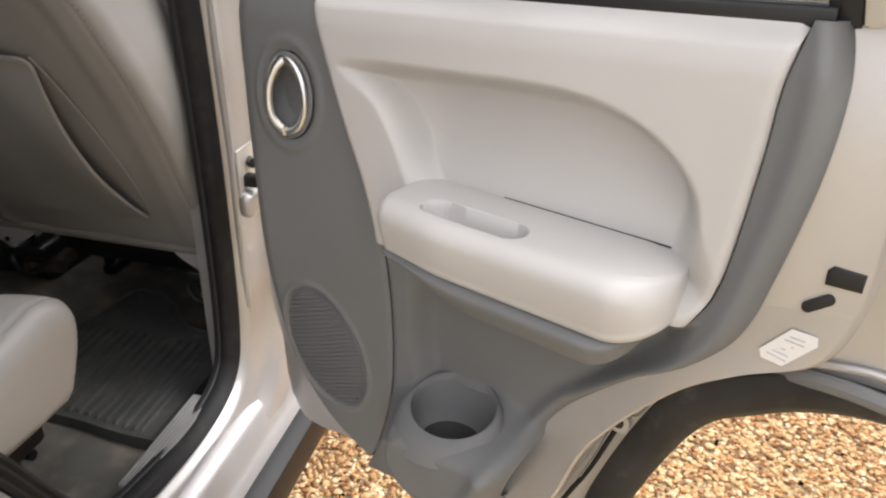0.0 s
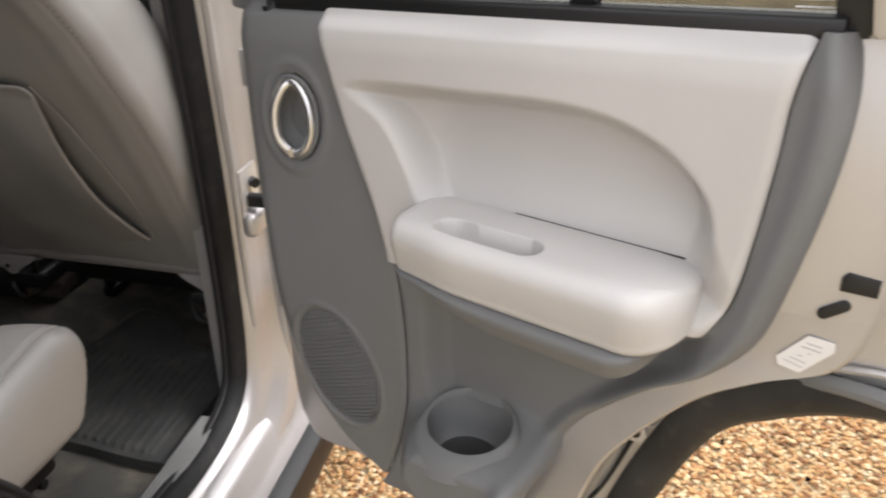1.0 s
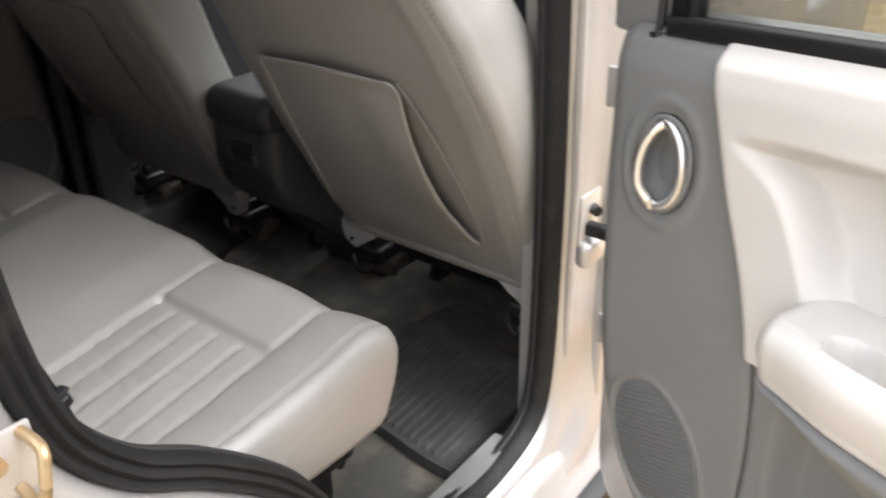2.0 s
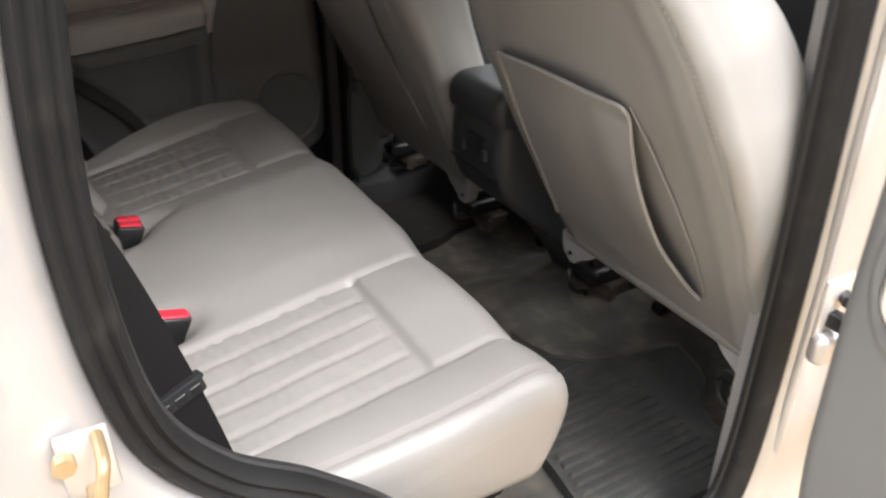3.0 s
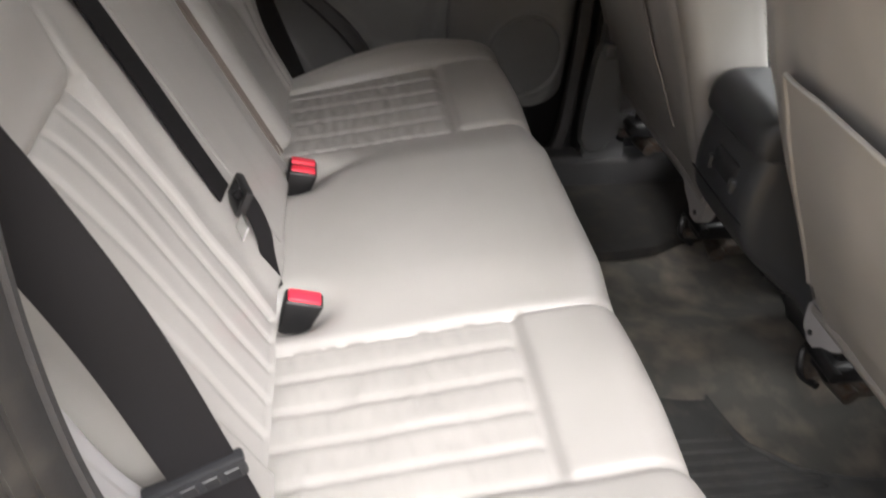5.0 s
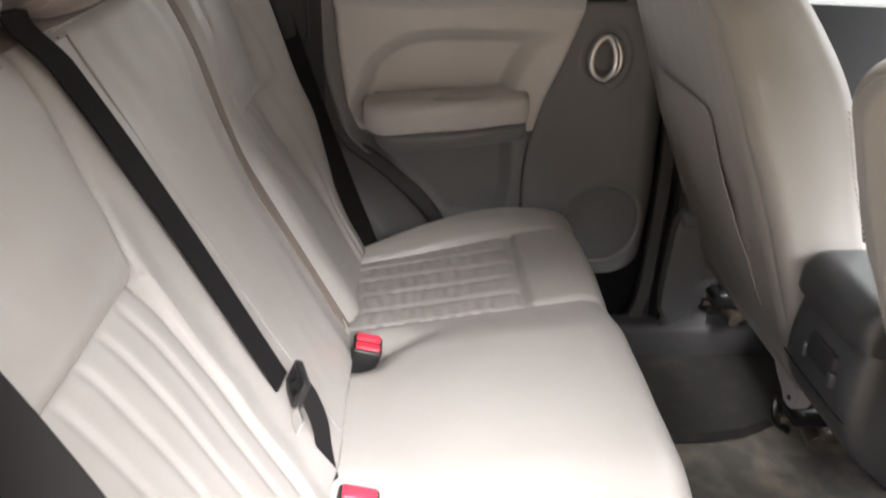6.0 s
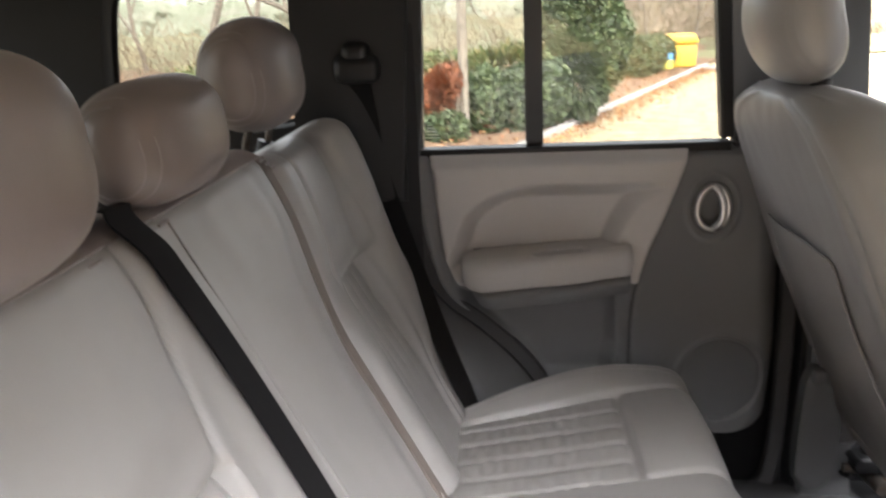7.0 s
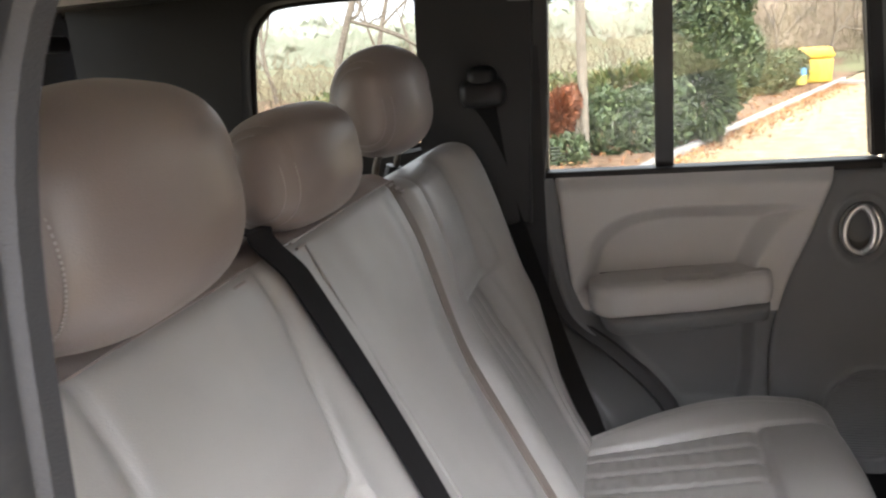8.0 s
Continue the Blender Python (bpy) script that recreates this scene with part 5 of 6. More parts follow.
    S = 0.035 + 0.420 * B + 0.012 * np.sin(A * math.pi) * B + 0.018 * smooth01((A - 0.8) / 0.2) * (1 - B)
    stand = 0.040 if near else 0.033
    H = stand + swell(S) + 0.008 * np.sin(A * math.pi) * smooth01(B) + slack * smooth01((A - 0.55) / 0.45) * np.sin(np.clip(B * 1.08, 0, 1) * math.pi) ** 0.7
    front = at(X, S, H) + wobble(at(X, S, H), 11, 0.004, 2)[..., None] * np.array([0, 1, 0])
    pk = part("map_pocket", join(grid(front), grid(front - np.array([0, -0.003, 0]))), LEATHER_SIDE, seat, "slack vinyl map pocket", 60)
    t = np.linspace(0, 1, 60)
    if near:
        outer = at(rx[-1] + 0.038 * np.sin(t * math.pi) ** 0.8, S[-1], 0.034 + swell(S[-1]))
        part("gusset_edge", tube(outer, 0.0020, 6), LEATHER_SIDE, pk)
    rim = np.concatenate([front[0], front[:, -1][1:], front[-1, ::-1][1:]], 0)
    part("pocket_piping", tube(spline(rim[::4], 150), 0.0036 if near else 0.0016, 8), LEATHER if near else LEATHER_SIDE, pk, "piped pocket edge")

    # stitched side seams
    for sx in (-1, 1):
        bm = bmesh.new()
        for i in range(74):
            s = -0.04 + i * 0.0092
            x = sx * (half(s) - seam_in)
            p, q = at(np.array(x), np.array(s), np.array(0.0315)), at(np.array(x), np.array(s + 0.005), np.array(0.0315))
            bm.from_mesh(tube([p, (p + q) / 2, q], 0.0008, 4))
        part("stitches", bm, STITCH, back)
    # turned hem along the lower edge, and a shadowed frame tube behind it
    xs = np.linspace(-0.268, 0.268, 30)
    hem = [(-0.052, 0.031), (-0.060, 0.036), (-0.078, 0.036), (-0.088, 0.030), (-0.088, 0.016), (-0.070, 0.012)]
    part("hem", grid(np.array([[at(np.array(x), np.array(s2 - 0.006 * math.exp(-((abs(x) - 0.26) / 0.05) ** 2)), np.array(h2)) for s2, h2 in hem] for x in xs]), close_v=True, cap_u=True), LEATHER_SIDE, back, "turned hem along the lower edge", 60)
    part("frame_tube", tube(at(np.linspace(-0.25, 0.25, 8), np.full(8, -0.095), np.full(8, -0.03)), 0.014, 12), BLACK, seat)

    # recliner covers: lobed plates hanging at the two lower corners, and the floor mounts
    for sx in (-1, 1):
        q = at(np.array(sx * 0.215), np.array(-0.075), np.array(0.028))
        axis = lambda a, b, h, q=q, k=sx: (q[0] + k * a, q[1] + h, q[2] + b)
        lobe = spline([(-0.050, 0.004), (-0.030, 0.022), (0.030, 0.032), (0.062, 0.020), (0.066, -0.014), (0.050, -0.052), (0.026, -0.060), (0.004, -0.040), (-0.030, -0.020)], 44, closed=True)
        cover = part("recliner_cover", prism(lobe, 0.024, -0.006, axis, 0.008), ARCH_TRIM, seat, "pale grey plastic recliner cover")
        part("cover_screw", tube([tuple(axis(0.036, -0.036, -0.009)), tuple(axis(0.036, -0.036, 0.0))], 0.005, 10), BLACK, cover)
        mx, my, mz = q[0] + sx * 0.010, q[1] + 0.025, q[2]
        part("seat_mount", join(
            box(mx - 0.030, mx + 0.030, my - 0.010, my + 0.085, mz - 0.110, mz - 0.070, 0.010, 3),
            box(mx - 0.012, mx + 0.012, my + 0.01, my + 0.30, mz - 0.085, mz - 0.045, 0.008, 3),
            box(mx - 0.010, mx + 0.008, my + 0.24, my + 0.27, 0.462, mz - 0.060, 0.004),
            box(mx - 0.018, mx + 0.016, my + 0.24, my + 0.46, 0.458, 0.486, 0.006),
            tube([(mx - 0.045, my - 0.004, mz - 0.082), (mx + 0.040, my - 0.004, mz - 0.082)], 0.012, 12),
            tube(spline([(mx - 0.040, my, mz - 0.075), (mx - 0.046, my - 0.012, mz - 0.100), (mx - 0.020, my - 0.020, mz - 0.128), (mx + 0.018, my - 0.012, mz - 0.122)], 14), 0.007, 8)), BLACK, seat, "black seat rail and mount")
        part("mount_bolt", tube([(mx - 0.004, my - 0.022, mz - 0.112), (mx - 0.002, my + 0.01, mz - 0.112)], 0.011, 6), STEEL, seat, "rusty steel mount bolt")
        part("rail_end", join(tube([(mx + sx * 0.035, my + 0.045, mz - 0.145), (mx - sx * 0.030, my + 0.055, mz - 0.145)], 0.017, 14), box(mx - 0.02, mx + 0.02, my + 0.05, my + 0.12, mz - 0.16, mz - 0.13, 0.006)), STEEL, seat, "rusty steel rail end")
    # seat cushion, mostly hidden
    part("cushion", box(cx - 0.25, cx + 0.25, 0.56, 1.02, 0.66, 0.80, 0.05, 5), LEATHER, seat)
    part("cushion_pan", box(cx - 0.23, cx + 0.23, 0.60, 1.0, 0.56, 0.655, 0.01), BLACK, seat)
    hx = at(np.array(0.0), np.array(0.815), np.array(-0.050))
    headrest(seat, hx[0], hx[1], hx[2], 0.27, 0.125, 0.20, 18, cx, "pale grey leather headrest", tuple(at(np.array(0.0), np.array(0.718), np.array(-0.045))[1:]))
    return seat


front_seat(0.435, "pale grey front seat with a slack map pocket", 0.024, 0.405, 0.468)
front_seat(-0.435, "pale grey front seat on the far side", 0.0, 0.355, 0.388)

# ================= centre console =================
con = thing("centre_console", (0, 0.55, 0.5), "dark grey centre console between the front seats", "console")
back_line = spline([(0.272, 0.984), (0.264, 0.930), (0.266, 0.870), (0.290, 0.812), (0.352, 0.752), (0.430, 0.685), (0.520, 0.585), (0.575, 0.500), (0.590, 0.445)], 40)
sec = []
for (y, z), f in zip(back_line, np.linspace(0, 1, 40)):
    w = 0.104 + 0.006 * f
    sec.append([(w * c, y + d, z) for c, d in ((-1, 0.70), (-1, 0.035), (-0.97, 0.014), (-0.88, 0.002), (-0.7, 0.0), (0.7, 0.0), (0.88, 0.002), (0.97, 0.014), (1, 0.035), (1, 0.70))])
part("body", grid(np.array(sec), close_v=True, cap_u=True), CONSOLE, con, "", 50)
lid = []
for x, k in [(-0.106 + 0.030 * (1 - math.cos(q)), math.sin(q)) for q in np.linspace(0, math.pi / 2, 8)] + [(0.106 - 0.030 * (1 - math.cos(q)), math.sin(q)) for q in np.linspace(math.pi / 2, 0, 8)]:
    r = 0.040
    top, rear = 1.040 + 0.022 * k, 0.272 - 0.018 * k
    loop = [(0.72, 0.989), (rear + 0.004, 0.989), (rear, 0.997)] + [(rear + r - r * math.cos(q), top - r + r * math.sin(q)) for q in np.linspace(0.1, math.pi / 2, 9)] + [(0.55, top + 0.004), (0.72, top - 0.01)]
    lid.append([(x, y, z) for y, z in loop])
part("lid", grid(np.array(lid), close_v=True, cap_u=True), CONSOLE, con, "padded dark armrest lid", 50)
latch = part("lid_latch", box(-0.030, 0.050, 0.2585, 0.272, 0.905, 0.950, 0.006, 3), PLASTIC_DEEP, con, "recessed latch under the lid")
for x in (-0.034, 0.050):
    part("latch_ear", box(x - 0.006, x + 0.008, 0.2545, 0.268, 0.900, 0.926, 0.004, 3), CONSOLE, latch)
part("face_seam", tube([(-0.100, 0.2665, 0.868), (-0.06, 0.2635, 0.868), (0.06, 0.2635, 0.868), (0.100, 0.2665, 0.868)], 0.0016, 6), BLACK, con)
for k in range(6):
    z = 0.700 + 0.010 * k
    y = float(np.interp(z, back_line[::-1, 1], back_line[::-1, 0]))
    part("vent_slot", box(0.045, 0.092, y - 0.004, y + 0.012, z - 0.003, z + 0.003, 0.0015, 1), BLACK, con)

# ================= floor mats =================
fm = thing("floor_mat", (0.43, 0.25, 0.455), "ribbed black rubber floor mat, dusty", "floor mat", "floor mats")
X, B = np.meshgrid(np.linspace(0.0, 0.695, 270), np.linspace(0, 1, 90), indexing="ij")
front = np.interp(X, [0.0, 0.131, 0.19, 0.225, 0.287, 0.312, 0.322, 0.330, 0.345, 0.42, 0.47, 0.52, 0.56, 0.63, 0.695], [0.300, 0.323, 0.338, 0.352, 0.422, 0.49, 0.54, 0.60, 0.628, 0.615, 0.585, 0.525, 0.503, 0.497, 0.49])
rear = 0.118 + 0.02 * smooth01((0.66 - X) / 0.2)
Y = rear + (front - rear) * B
inner = np.minimum(np.minimum(front - Y, Y - rear), 0.695 - X)
ribs = (np.sin((X - 0.25) / 0.0235 * 2 * math.pi) > 0.1) * smooth01((inner - 0.022) / 0.006) * smooth01((0.445 - Y) / 0.006) * smooth01((X - 0.19) / 0.006) * smooth01((0.655 - X) / 0.006)
Z = 0.4665 + 0.0065 * ribs + 0.0035 * smooth01((0.012 - inner) / 0.006) - 0.022 * (inner < 1e-4) + 0.003 * np.sin(X * 9 + Y * 7)
part("mat", grid(np.stack([X, Y, Z], -1)), MAT_RUBBER, fm, sharp=25)
fm = thing("floor_mat", (-0.52, 0.3, 0.455), "plain dark rubber mat in the far footwell", "floor mat", "floor mats")
A, Y = np.meshgrid(np.linspace(0, 1, 60), np.linspace(-0.02, 0.66, 80), indexing="ij")
edge = -np.interp(Y, [-0.02, 0.2, 0.30, 0.38, 0.42, 0.467, 0.56, 0.66], [0.335, 0.335, 0.342, 0.357, 0.375, 0.400, 0.415, 0.44])
X = edge + (-0.690 - edge) * A
Z = 0.470 + 0.010 * smooth01((0.012 - (edge - X)) / 0.006) - 0.024 * (A <= 0) + 0.004 * np.sin(X * 17 + Y * 11)
part("mat", grid(np.stack([X, Y, Z], -1)), FAR_MAT, fm, sharp=25)
# pale cover at the foot of the far centre pillar
anchor = thing("belt_anchor_cover", (-0.64, 0.28, 0.55), "grey plastic belt anchor cover on the pillar foot", "trim cover")
sh = [(0.252, 0.60), (0.322, 0.60), (0.318, 0.74), (0.306, 0.845), (0.290, 0.872), (0.262, 0.868), (0.250, 0.80)]
part("cover", prism(spline(sh, 40, closed=True), -0.668, -0.632, lambda a, b, h: (h, a, b), 0.012), CUP, anchor)
part("cover_cap", box(-0.640, -0.618, 0.262, 0.296, 0.845, 0.882, 0.009, 4), CUP, anchor)


# ================= outside, seen through the far windows =================
KERB_A, KERB_B = Vector((-8.6, -0.25, 0)), Vector((-20.3, 4.55, 0))
CONCRETE = material("kerb_concrete", (0.42, 0.39, 0.35), 0.85, vary=0.2, blotch=8, grain=120, bump=0.4, depth=0.004, rand=0.12)
SOIL = material("leafy_soil", (0.17, 0.10, 0.06), 0.95, vary=0.35, blotch=5, grain=60, bump=1.0, depth=0.02, second=(0.33, 0.20, 0.11), second_at=0.5)
LEAF = material("hedge_leaf", (0.075, 0.105, 0.045), 0.5, vary=0.3, blotch=3, grain=80, bump=0.2, island=0.5, second=(0.14, 0.17, 0.07), second_at=0.7)
LEAF_PALE = material("bramble_leaf", (0.12, 0.15, 0.05), 0.55, vary=0.3, blotch=3, grain=80, bump=0.2, island=0.5, second=(0.25, 0.20, 0.08), second_at=0.65)
LEAF_BROWN = material("copper_leaf", (0.30, 0.10, 0.04), 0.6, vary=0.3, blotch=3, grain=80, bump=0.2, island=0.5, second=(0.16, 0.07, 0.035), second_at=0.6)
LITTER = material("fallen_leaf", (0.33, 0.13, 0.05), 0.7, vary=0.3, blotch=3, grain=80, bump=0.2, island=0.5, second=(0.45, 0.28, 0.12), second_at=0.6)
BARK = material("bark", (0.15, 0.12, 0.09), 0.9, vary=0.3, blotch=12, grain=60, bump=0.8, depth=0.01, second=(0.24, 0.20, 0.15), second_at=0.55)
TWIG = material("bare_twigs", (0.24, 0.19, 0.14), 0.9, vary=0.3, blotch=0.5, grain=40, bump=0.3, island=0.3)
POSTWOOD = material("post_wood", (0.26, 0.22, 0.17), 0.85, vary=0.2, blotch=6, grain=60, bump=0.6, depth=0.004)
YELLOW = material("grit_bin_yellow", (0.72, 0.46, 0.06), 0.45, vary=0.06, blotch=4, grain=100, bump=0.1)
BLUE = material("tub_blue", (0.12, 0.32, 0.55), 0.5, vary=0.1, grain=100, bump=0.1)
YGREEN = material("bag_yellow", (0.60, 0.55, 0.10), 0.6, vary=0.1, grain=100, bump=0.1)

# soil bed behind the kerb
along = (KERB_B - KERB_A).normalized()
side = Vector((-along.y, along.x, 0))
if side.x > 0:
    side = -side
rows = []
for a in np.linspace(-8, 40, 40):
    p = KERB_A + along * float(a)
    rows.append([tuple(p + side * float(s) + Vector((0, 0, 0.03 + 0.06 * min(s, 2) + 0.05 * noise.noise((a, s, 1))))) for s in np.linspace(0.05, 22, 24)])
tagged(part("soil_bed", grid(rows), SOIL, sharp=80), "brown soil bed strewn with fallen leaves", "soil", kind="structure")
kerb = thing("kerb", KERB_A, "pale concrete kerb edging the gravel drive", "kerb", kind="structure")
n = 0
for a in np.arange(-6, 13.0, 0.9):
    p = KERB_A + along * float(a)
    bm = box(0.005, 0.895, -0.06, 0.06, -0.05, 0.10, 0.015, 2)
    bm.transform(Matrix.Translation(p) @ Matrix.Rotation(math.atan2(along.y, along.x), 4, "Z"))
    part("kerb_stone", bm, CONCRETE, kerb)
END_DIR = Vector((0.75, 0.66, 0)).normalized()
for a in np.arange(0, 8, 0.9):
    p = KERB_B + END_DIR * float(a)
    bm = box(0.005, 0.895, -0.06, 0.06, -0.05, 0.10, 0.015, 2)
    bm.transform(Matrix.Translation(p) @ Matrix.Rotation(math.atan2(END_DIR.y, END_DIR.x), 4, "Z"))
    part("kerb_stone", bm, CONCRETE, kerb)


def leaves(centers, size, seed):
    """Many small pointed leaves at given places, in one mesh."""
    rng = np.random.default_rng(seed)
    c = np.asarray(centers, float)
    n = len(c)
    a = rng.normal(size=(n, 3))
    a /= np.linalg.norm(a, axis=1)[:, None]
    b = np.cross(a, rng.normal(size=(n, 3)))
    b /= np.linalg.norm(b, axis=1)[:, None]
    s = size * rng.uniform(0.6, 1.3, (n, 1))
    nn = np.cross(a, b) * s * 0.18
    q = np.stack([c - a * s, c + b * s * 0.45 + nn, c + a * s, c - b * s * 0.45 + nn], 1)
    f = np.arange(n)[:, None] * 4
    me = bpy.data.meshes.new("leaves")
    me.from_pydata(q.reshape(-1, 3).tolist(), [], np.concatenate([f + [[0, 1, 2]], f + [[0, 2, 3]]], 0).tolist())
    return me


def clump(blobs, n, seed):
    """Places spread near the skin of a few overlapping lumps; blobs are (x, y, z, rx, ry, rz)."""
    rng = np.random.default_rng(seed)
    out = []
    w = np.array([b[3] * b[5] for b in blobs])
    for b, k in zip(blobs, (w / w.sum() * n).astype(int)):
        d = rng.normal(size=(k, 3))
        d /= np.linalg.norm(d, axis=1)[:, None]
        r = rng.uniform(0.55, 1.0, (k, 1)) ** 0.5 * (1 + 0.18 * np.array([noise.noise(Vector(v) * 3.1 + Vector((seed, b[0], 0))) for v in d])[:, None])
        p = np.array(b[:3]) + d * r * np.array(b[3:])
        out.append(p[p[:, 2] > 0.03])
    return np.concatenate(out)


def at8(y_over_x, dist, h):
    """A place outside by its bearing from the car's far side."""
    d = Vector((-1, y_over_x, 0)).normalized()
    return Vector((0.909, -0.377, 0)) + d * dist + Vector((0, 0, h))


def bush(name, label, blobs, n, size, mat, seed, stem=True):
    b = thing(name, (blobs[0][0], blobs[0][1], 0), label, "bush", "bushes by the drive")
    part("crown", leaves(clump(blobs, n, seed), size, seed), mat, b)
    if stem:
        rng = np.random.default_rng(seed)
        for k in range(7):
            q = blobs[k % len(blobs)]
            p0 = Vector((q[0] + rng.uniform(-0.2, 0.2), q[1] + rng.uniform(-0.2, 0.2), 0))
            p1 = Vector((q[0] + rng.uniform(-.6, .6) * q[3], q[1] + rng.uniform(-.6, .6) * q[4], q[2] + 0.5 * q[5]))
            part("stem", tube([p0, p0.lerp(p1, 0.5) + Vector((rng.uniform(-.1, .1), rng.uniform(-.1, .1), 0)), p1], 0.018, 6), BARK, b)
    return b


def blob(k, dist, h, r, rz):
    p = at8(k, dist, h)
    return (p.x, p.y, p.z, r, r, rz)


# laurel beside the window divider, low hedges, copper beech sapling
bush("laurel_bush", "tall glossy dark green laurel bush", [blob(0.085, 11.6, 0.75, 0.50, 0.65), blob(0.112, 11.8, 1.15, 0.48, 0.70), blob(0.075, 11.8, 1.55, 0.42, 0.65), blob(0.105, 11.7, 2.05, 0.46, 0.70)], 15000, 0.055, LEAF, 11)
bush("low_hedge", "clipped low green hedge behind the laurel", [blob(0.150, 19, 0.50, 0.55, 0.55), blob(0.168, 20, 0.48, 0.5, 0.50), blob(0.182, 21, 0.5, 0.45, 0.48)], 7000, 0.06, LEAF, 12)
bush("ivy_bank", "green ivy and bramble bank", [blob(0.012, 11.0, 0.45, 0.40, 0.52), blob(-0.030, 10.8, 0.48, 0.36, 0.5), blob(0.045, 11.2, 0.55, 0.40, 0.52), blob(-0.085, 10.1, 0.20, 0.35, 0.28), blob(-0.12, 10.4, 0.35, 0.4, 0.4)], 10000, 0.05, LEAF, 13)
bush("bramble_bank", "pale yellowing bramble behind the hedge", [blob(-0.01, 13.5, 0.62, 0.9, 0.5), blob(0.03, 14, 0.68, 0.9, 0.5), blob(-0.08, 14, 0.55, 1.0, 0.5), blob(-0.2, 15, 0.5, 1.8, 0.5), blob(-0.35, 15, 0.5, 1.8, 0.5)], 11000, 0.07, LEAF_PALE, 14)
bush("copper_bush", "russet brown leaved beech bush", [blob(-0.088, 10.2, 0.68, 0.22, 0.34), blob(-0.074, 10.25, 0.82, 0.16, 0.24), blob(-0.10, 10.2, 0.60, 0.2, 0.30)], 2600, 0.045, LEAF_BROWN, 15)

post = thing("wooden_post", at8(-0.057, 10.3, 0), "weathered upright wooden pole among the hedge", "post")
p = at8(-0.057, 10.3, 0)
part("pole", tube([p, p + Vector((0.01, 0, 1.2)), p + Vector((0.0, 0.01, 4.5))], 0.062, 14), POSTWOOD, post)
part("pole_band", tube([p + Vector((0, 0, 1.02)), p + Vector((0, 0, 1.07))], 0.068, 14), STEEL, post)

# grit bin and tubs
gb = thing("grit_bin", at8(0.2085, 22.0, 0.05), "yellow plastic grit bin with a domed lid", "grit bin")
c = at8(0.2085, 22.0, 0.08)
bm = box(c.x - 0.32, c.x + 0.32, c.y - 0.38, c.y + 0.38, c.z, c.z + 0.56, 0.04, 3)
for v in bm.verts:
    if v.co.z < c.z + 0.2:
        v.co.y = c.y + (v.co.y - c.y) * 0.93
part("body", bm, YELLOW, gb)
bm = box(c.x - 0.36, c.x + 0.36, c.y - 0.42, c.y + 0.42, c.z + 0.57, c.z + 0.85, 0.10, 5)
for v in bm.verts:
    if v.co.z > c.z + 0.7:
        v.co.y = c.y + (v.co.y - c.y) * 0.85
part("lid", bm, YELLOW, gb)
q = at8(0.1925, 20.8, 0.12)
tb = thing("plastic_tub", q, "blue and yellow plastic tub beside the grit bin", "tub")
part("tub", join(tube([q, q + Vector((0, 0, 0.22))], 0.17, 20)), YGREEN, tb)
part("tub_lid", tube([q + Vector((0, 0, 0.225)), q + Vector((0, 0, 0.38))], 0.165, 20), BLUE, tb)

# fallen leaves along the kerb and over the bed
rng = np.random.default_rng(5)
pts = []
for k in range(7000):
    a = rng.uniform(-5, 13)
    s = -abs(rng.normal(0, 0.28)) if k % 2 else rng.uniform(0, 4)
    p = KERB_A + along * a + side * s
    pts.append((p.x, p.y, 0.03 + (0.03 + 0.06 * min(s, 2) if s > 0 else 0) + rng.uniform(0, 0.02)))
tagged(part("leaf_litter", leaves(pts, 0.030, 6), LITTER, sharp=80), "russet fallen leaves along the kerb", "leaves", kind="stuff")


def bare_tree(name, label, place, height, seed, spread=0.5, levels=5, r0=0.12):
    """A leafless tree: forking tapered limbs in one mesh."""
    rng = np.random.default_rng(seed)
    t = thing(name, place, label, "tree", "bare trees")
    big, small = bmesh.new(), bmesh.new()

    def grow(p, d, ln, r, lev):
        pts, q, dd = [p], p, d
        for i in range(4):
            dd = (dd + Vector(rng.normal(0, 0.13, 3)) + Vector((0, 0, 0.04))).normalized()
            q = q + dd * ln / 4
            pts.append(q)
        P = np.array([tuple(v) for v in pts])
        rad = np.linspace(r, r * 0.62, 5)
        th = np.linspace(0, 2 * math.pi, 7 if lev > 2 else 4, endpoint=False)
        ref = Vector((0.3, 0.9, 0.2))
        a = dd.cross(ref).normalized()
        b = dd.cross(a)
        ring = np.array([[tuple(Vector(pp) + (a * math.cos(x) + b * math.sin(x)) * rr) for x in th] for pp, rr in zip(P, rad)])
        (big if lev > 2 else small).from_mesh(grid(ring, close_v=True))
        if lev == 0:
            return
        for i in range(3 if lev > 1 else 4):
            k = rng.integers(2, 5)
            nd = (dd + Vector(rng.normal(0, spread, 3))).normalized()
            grow(pts[k], nd, ln * rng.uniform(0.55, 0.82), rad[k] * rng.uniform(0.5, 0.75), lev - 1)

    grow(Vector(place), Vector((0, 0, 1)), height * 0.36, r0, levels)
    part("trunk", big, BARK, t)
    tagged(part("twigs", small, TWIG, t), kind="stuff")
    return t


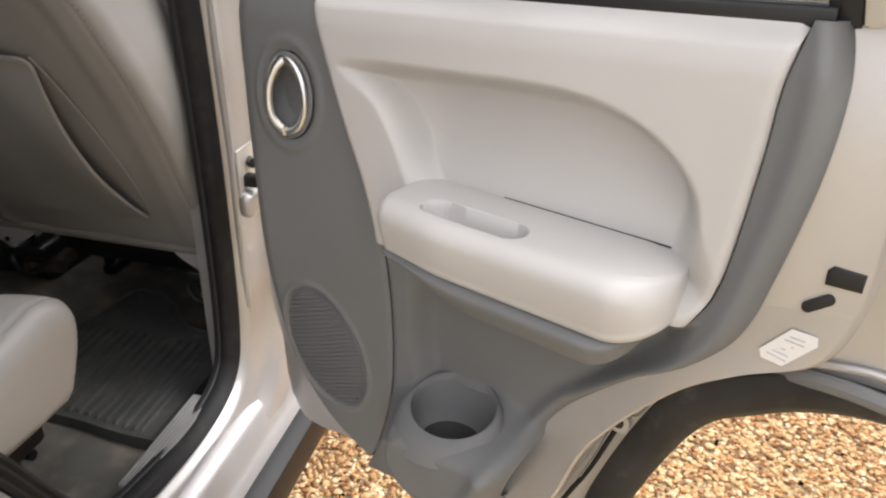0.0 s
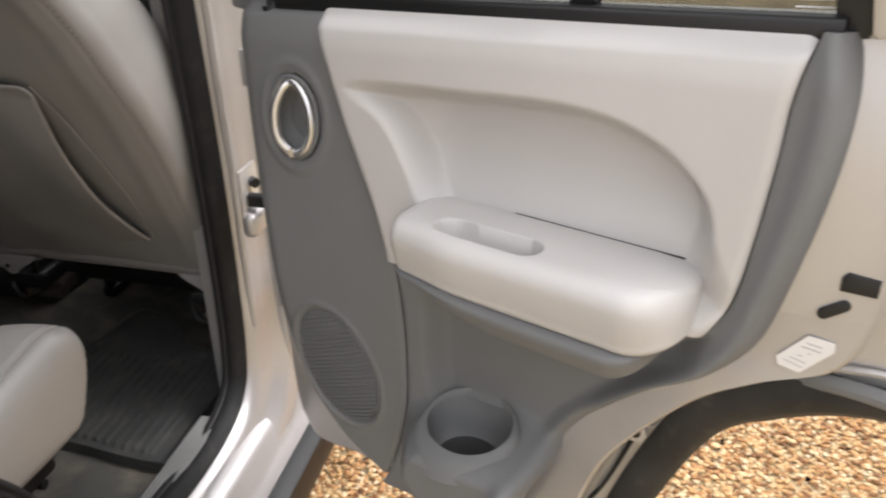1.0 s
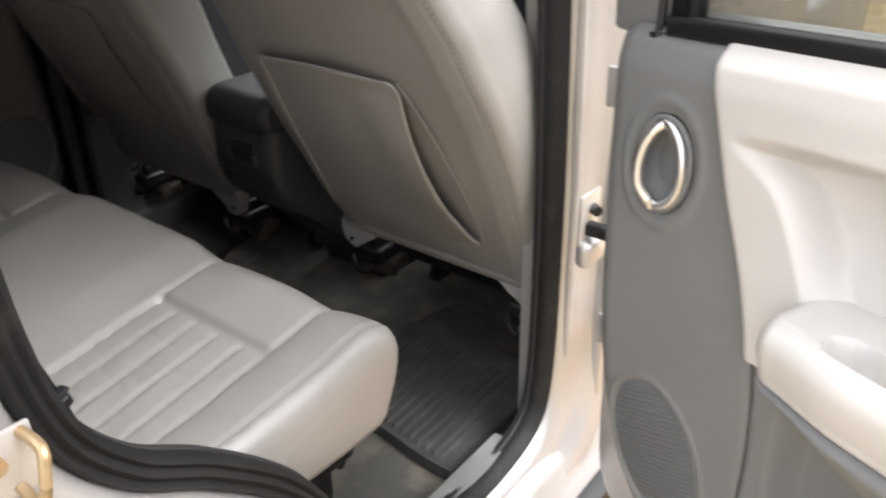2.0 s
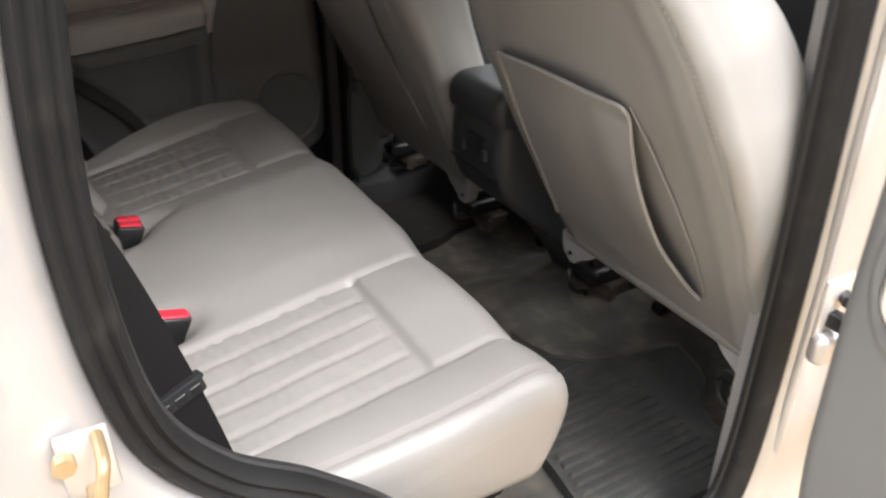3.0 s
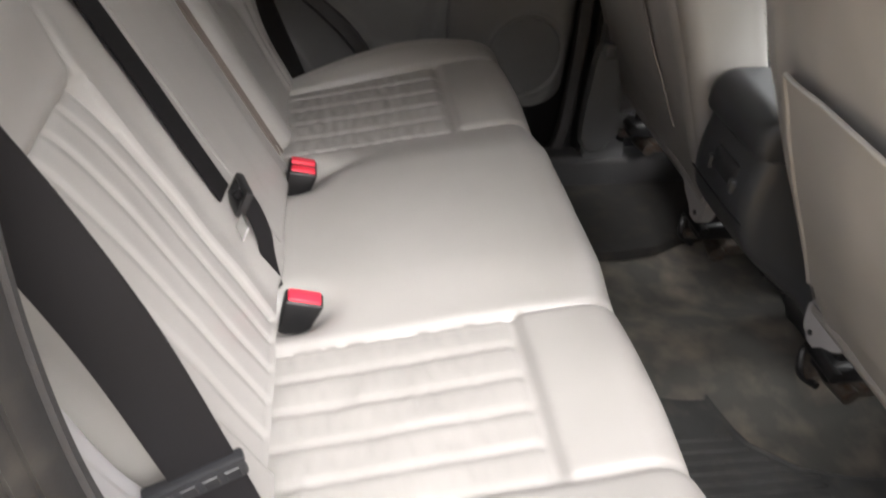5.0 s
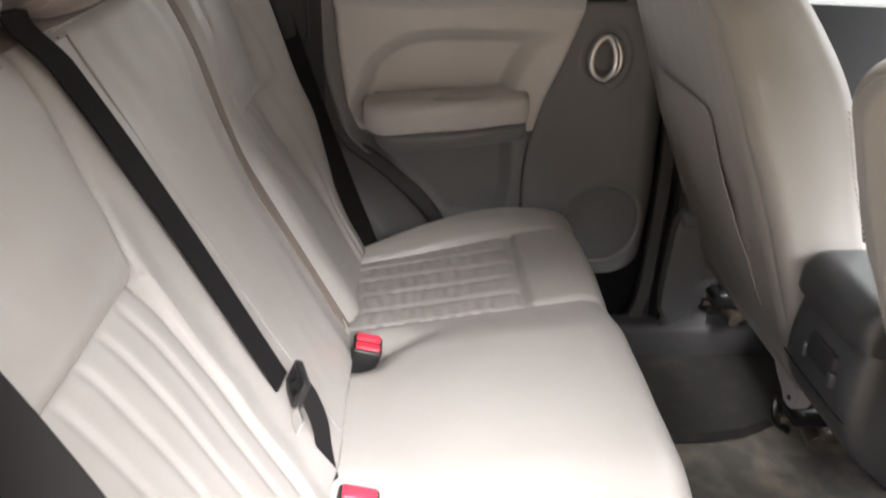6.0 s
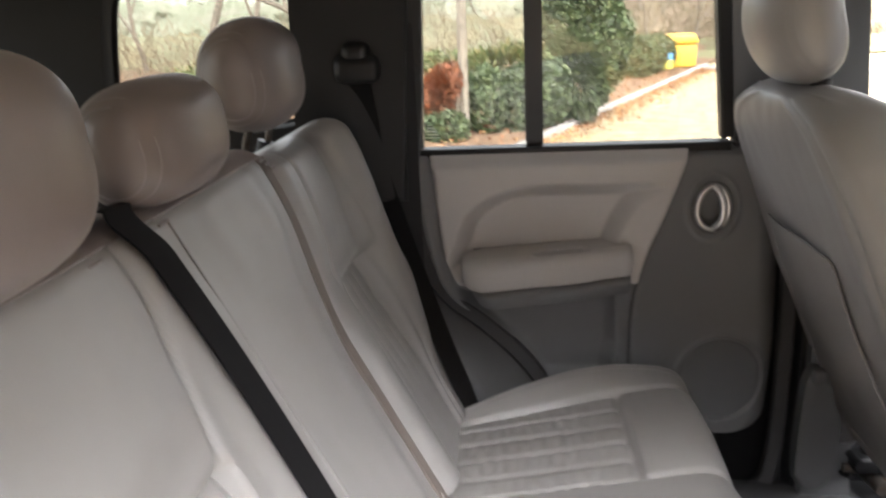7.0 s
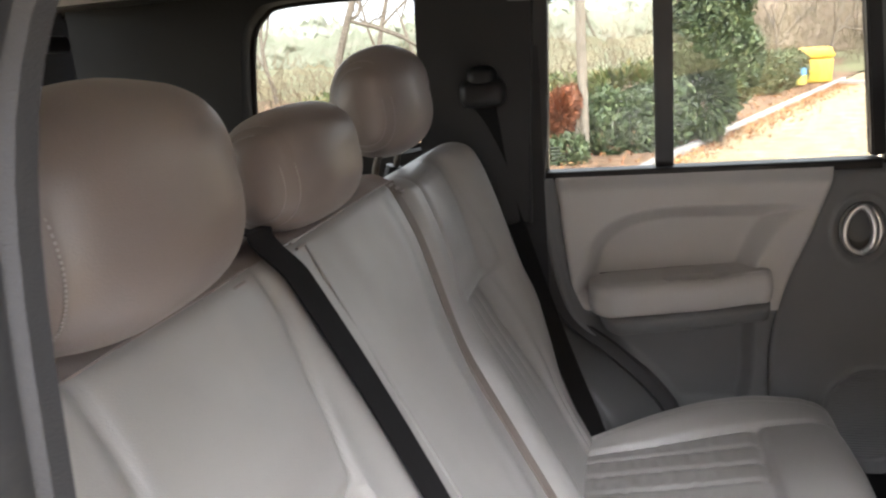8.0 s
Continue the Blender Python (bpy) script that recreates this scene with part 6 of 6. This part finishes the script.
bare_tree("bare_tree", "leafless spreading tree beyond the rear side window", at8(-0.385, 17, 0), 9.0, 27, 0.5, 6, 0.10)
bare_tree("bare_tree", "leafless tree with twisted limbs", at8(-0.32, 24, 0), 9.5, 22, 0.5, 6, 0.10)
bare_tree("bare_tree", "tangled bare shrub tree behind the grit bin", at8(0.225, 25, 0), 4.5, 23, 0.7, 6, 0.06)
bare_tree("bare_tree", "bare brown shrub tree above the hedge", at8(0.165, 26, 0), 5.0, 24, 0.7, 6, 0.06)
bare_tree("bare_tree", "tangled bare shrub tree at the drive's end", at8(0.275, 24, 0), 4.5, 25, 0.7, 6, 0.06)

# far wooded slopes: lumpy crowned masses one behind another, paler with distance
def wooded(name, label, mat, d0, a0, a1, top, lump, seed, depth=7.0):
    """A mass of winter crowns as one rough sheet rising from the ground."""
    rows = []
    n = int((a1 - a0) * d0 / 0.24)
    for ang in np.linspace(a0, a1, n):
        p = ang * d0
        h = top * (1 + 0.30 * noise.noise((p * 0.09, seed, 0)) + 0.22 * noise.noise((p * 0.35, seed, 3)) + 0.20 * noise.noise((p * 1.3, seed, 5)) + 0.14 * noise.noise((p * 3.7, seed, 7)))
        col = []
        for q in np.linspace(0, 1, 26):
            z = h * q
            r = d0 + depth * q ** 2 + lump * noise.noise((p * 0.55, z * 0.8, seed)) + lump * 0.6 * noise.noise((p * 1.5, z * 1.9, seed + 2)) + lump * 0.35 * noise.noise((p * 3.9, z * 4.3, seed + 4))
            col.append((-r * math.cos(ang), r * math.sin(ang), z))
        rows.append(col)
    return tagged(part(name, grid(rows), mat, sharp=180), label, "woods", kind="structure")


# distance haze is put into the wood colours, palest for the farthest
HAZE_TINT = material("haze_tinted_wood", (0.36, 0.365, 0.285), 1.0, vary=0.10, blotch=0.12, grain=2.5, bump=0.5, depth=0.3, spec=0.0)
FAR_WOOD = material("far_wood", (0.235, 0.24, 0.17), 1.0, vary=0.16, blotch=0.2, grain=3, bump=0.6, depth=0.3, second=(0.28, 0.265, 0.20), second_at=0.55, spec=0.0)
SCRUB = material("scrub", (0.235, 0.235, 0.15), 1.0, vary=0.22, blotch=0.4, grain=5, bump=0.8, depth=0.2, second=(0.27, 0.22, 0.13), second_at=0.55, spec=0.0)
THICKET = material("brown_thicket", (0.22, 0.165, 0.115), 1.0, vary=0.3, blotch=0.6, grain=6, bump=0.8, depth=0.2, second=(0.12, 0.10, 0.06), second_at=0.6, spec=0.0)
wooded("haze_tinted_woods", "grey-green winter woods in the distance, haze mixed into their colour", HAZE_TINT, 92, -1.2, 0.5, 6.2, 1.9, 2.0)
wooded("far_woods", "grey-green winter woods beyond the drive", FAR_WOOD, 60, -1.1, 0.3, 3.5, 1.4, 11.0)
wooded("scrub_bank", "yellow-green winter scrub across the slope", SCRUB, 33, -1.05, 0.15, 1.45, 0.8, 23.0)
wooded("brown_thicket", "brown winter thicket behind the grit bin", THICKET, 36, 0.13, 0.62, 4.0, 0.9, 31.0)
TWIG_CARD = material("thicket_twigs", (0.25, 0.205, 0.14), 0.95, vary=0.2, blotch=0.5, grain=6, bump=0.2, island=0.2, spec=0.0)
rng = np.random.default_rng(9)
strokes = []
for k in range(6500):
    if k < 2600:
        ang, d = rng.uniform(0.12, 0.55), rng.uniform(27, 34)
        z0 = rng.uniform(0.0, 3.4) * (0.35 + 0.65 * smooth01((ang - 0.14) / 0.06))
    else:
        ang, d = rng.uniform(-0.85, 0.12), rng.uniform(23, 32)
        z0 = rng.uniform(0.0, 1.0) ** 1.6 * (1.5 + 0.8 * noise.noise((ang * 14, 2.0, 0)))
    p0 = Vector((-d * math.cos(ang), d * math.sin(ang), z0))
    dv = Vector((rng.normal(0, 0.35), rng.normal(0, 0.45), rng.uniform(0.1, 1.0))) * rng.uniform(0.5, 1.3)
    p1 = p0 + dv + Vector(rng.normal(0, 0.12, 3))
    strokes.append((p0, p0.lerp(p1, 0.5) + Vector(rng.normal(0, 0.09, 3)), p1))
tw = bpy.data.meshes.new("strokes")
vs, fs = [], []
for p0, pm, p1 in strokes:
    k = len(vs)
    for p, r in ((p0, 0.016), (pm, 0.011), (p1, 0.004)):
        vs += [(p.x, p.y - r, p.z), (p.x + r, p.y + r * 0.6, p.z), (p.x - r, p.y + r * 0.6, p.z)]
    for lvl in (0, 3):
        for j in range(3):
            fs.append((k + lvl + j, k + lvl + (j + 1) % 3, k + lvl + 3 + (j + 1) % 3, k + lvl + 3 + j))
tw.from_pydata(vs, [], fs)
tagged(part("thicket_twigs", tw, TWIG_CARD, sharp=180), "tangle of bare brown twigs before the woods", "twigs", kind="stuff")
for k, (br, d, h) in enumerate(((-0.47, 30, 8.0), (-0.27, 33, 8.5), (-0.03, 46, 9.0), (-0.56, 26, 7.5))):
    bare_tree("bare_tree", "slender leafless tree at the wood's edge", at8(br, d, 0), h, 40 + k, 0.45, 5, 0.10)
GRASS = material("rough_grass", (0.16, 0.17, 0.07), 0.95, vary=0.3, blotch=0.5, grain=20, bump=0.6, second=(0.22, 0.18, 0.09), second_at=0.5)
tagged(part("rough_bank", grid([[(x, y, 0.06 + 0.02 * max(0, -x - 24) + 0.25 * noise.noise((x * 0.2, y * 0.2, 0)) * smooth01((-x - 24) / 6)) for y in np.linspace(-90, 60, 60)] for x in np.linspace(-24, -95, 30)]), GRASS, sharp=80), "rough grass bank at the wood's edge", "grass", kind="structure")

# plain unseen wall across the drive, behind the viewer, added to block low light
BLOCKER = material("blocker_brown", (0.12, 0.085, 0.068), 0.9, vary=0.2, blotch=1.5, grain=60, bump=0.4, depth=0.004)
tagged(part("light_block_wall", box(6.5, 6.8, -8, 12, -0.05, 4.6, 0.02), BLOCKER), "unseen dark wall across the drive, added to block low light", "wall", kind="structure")
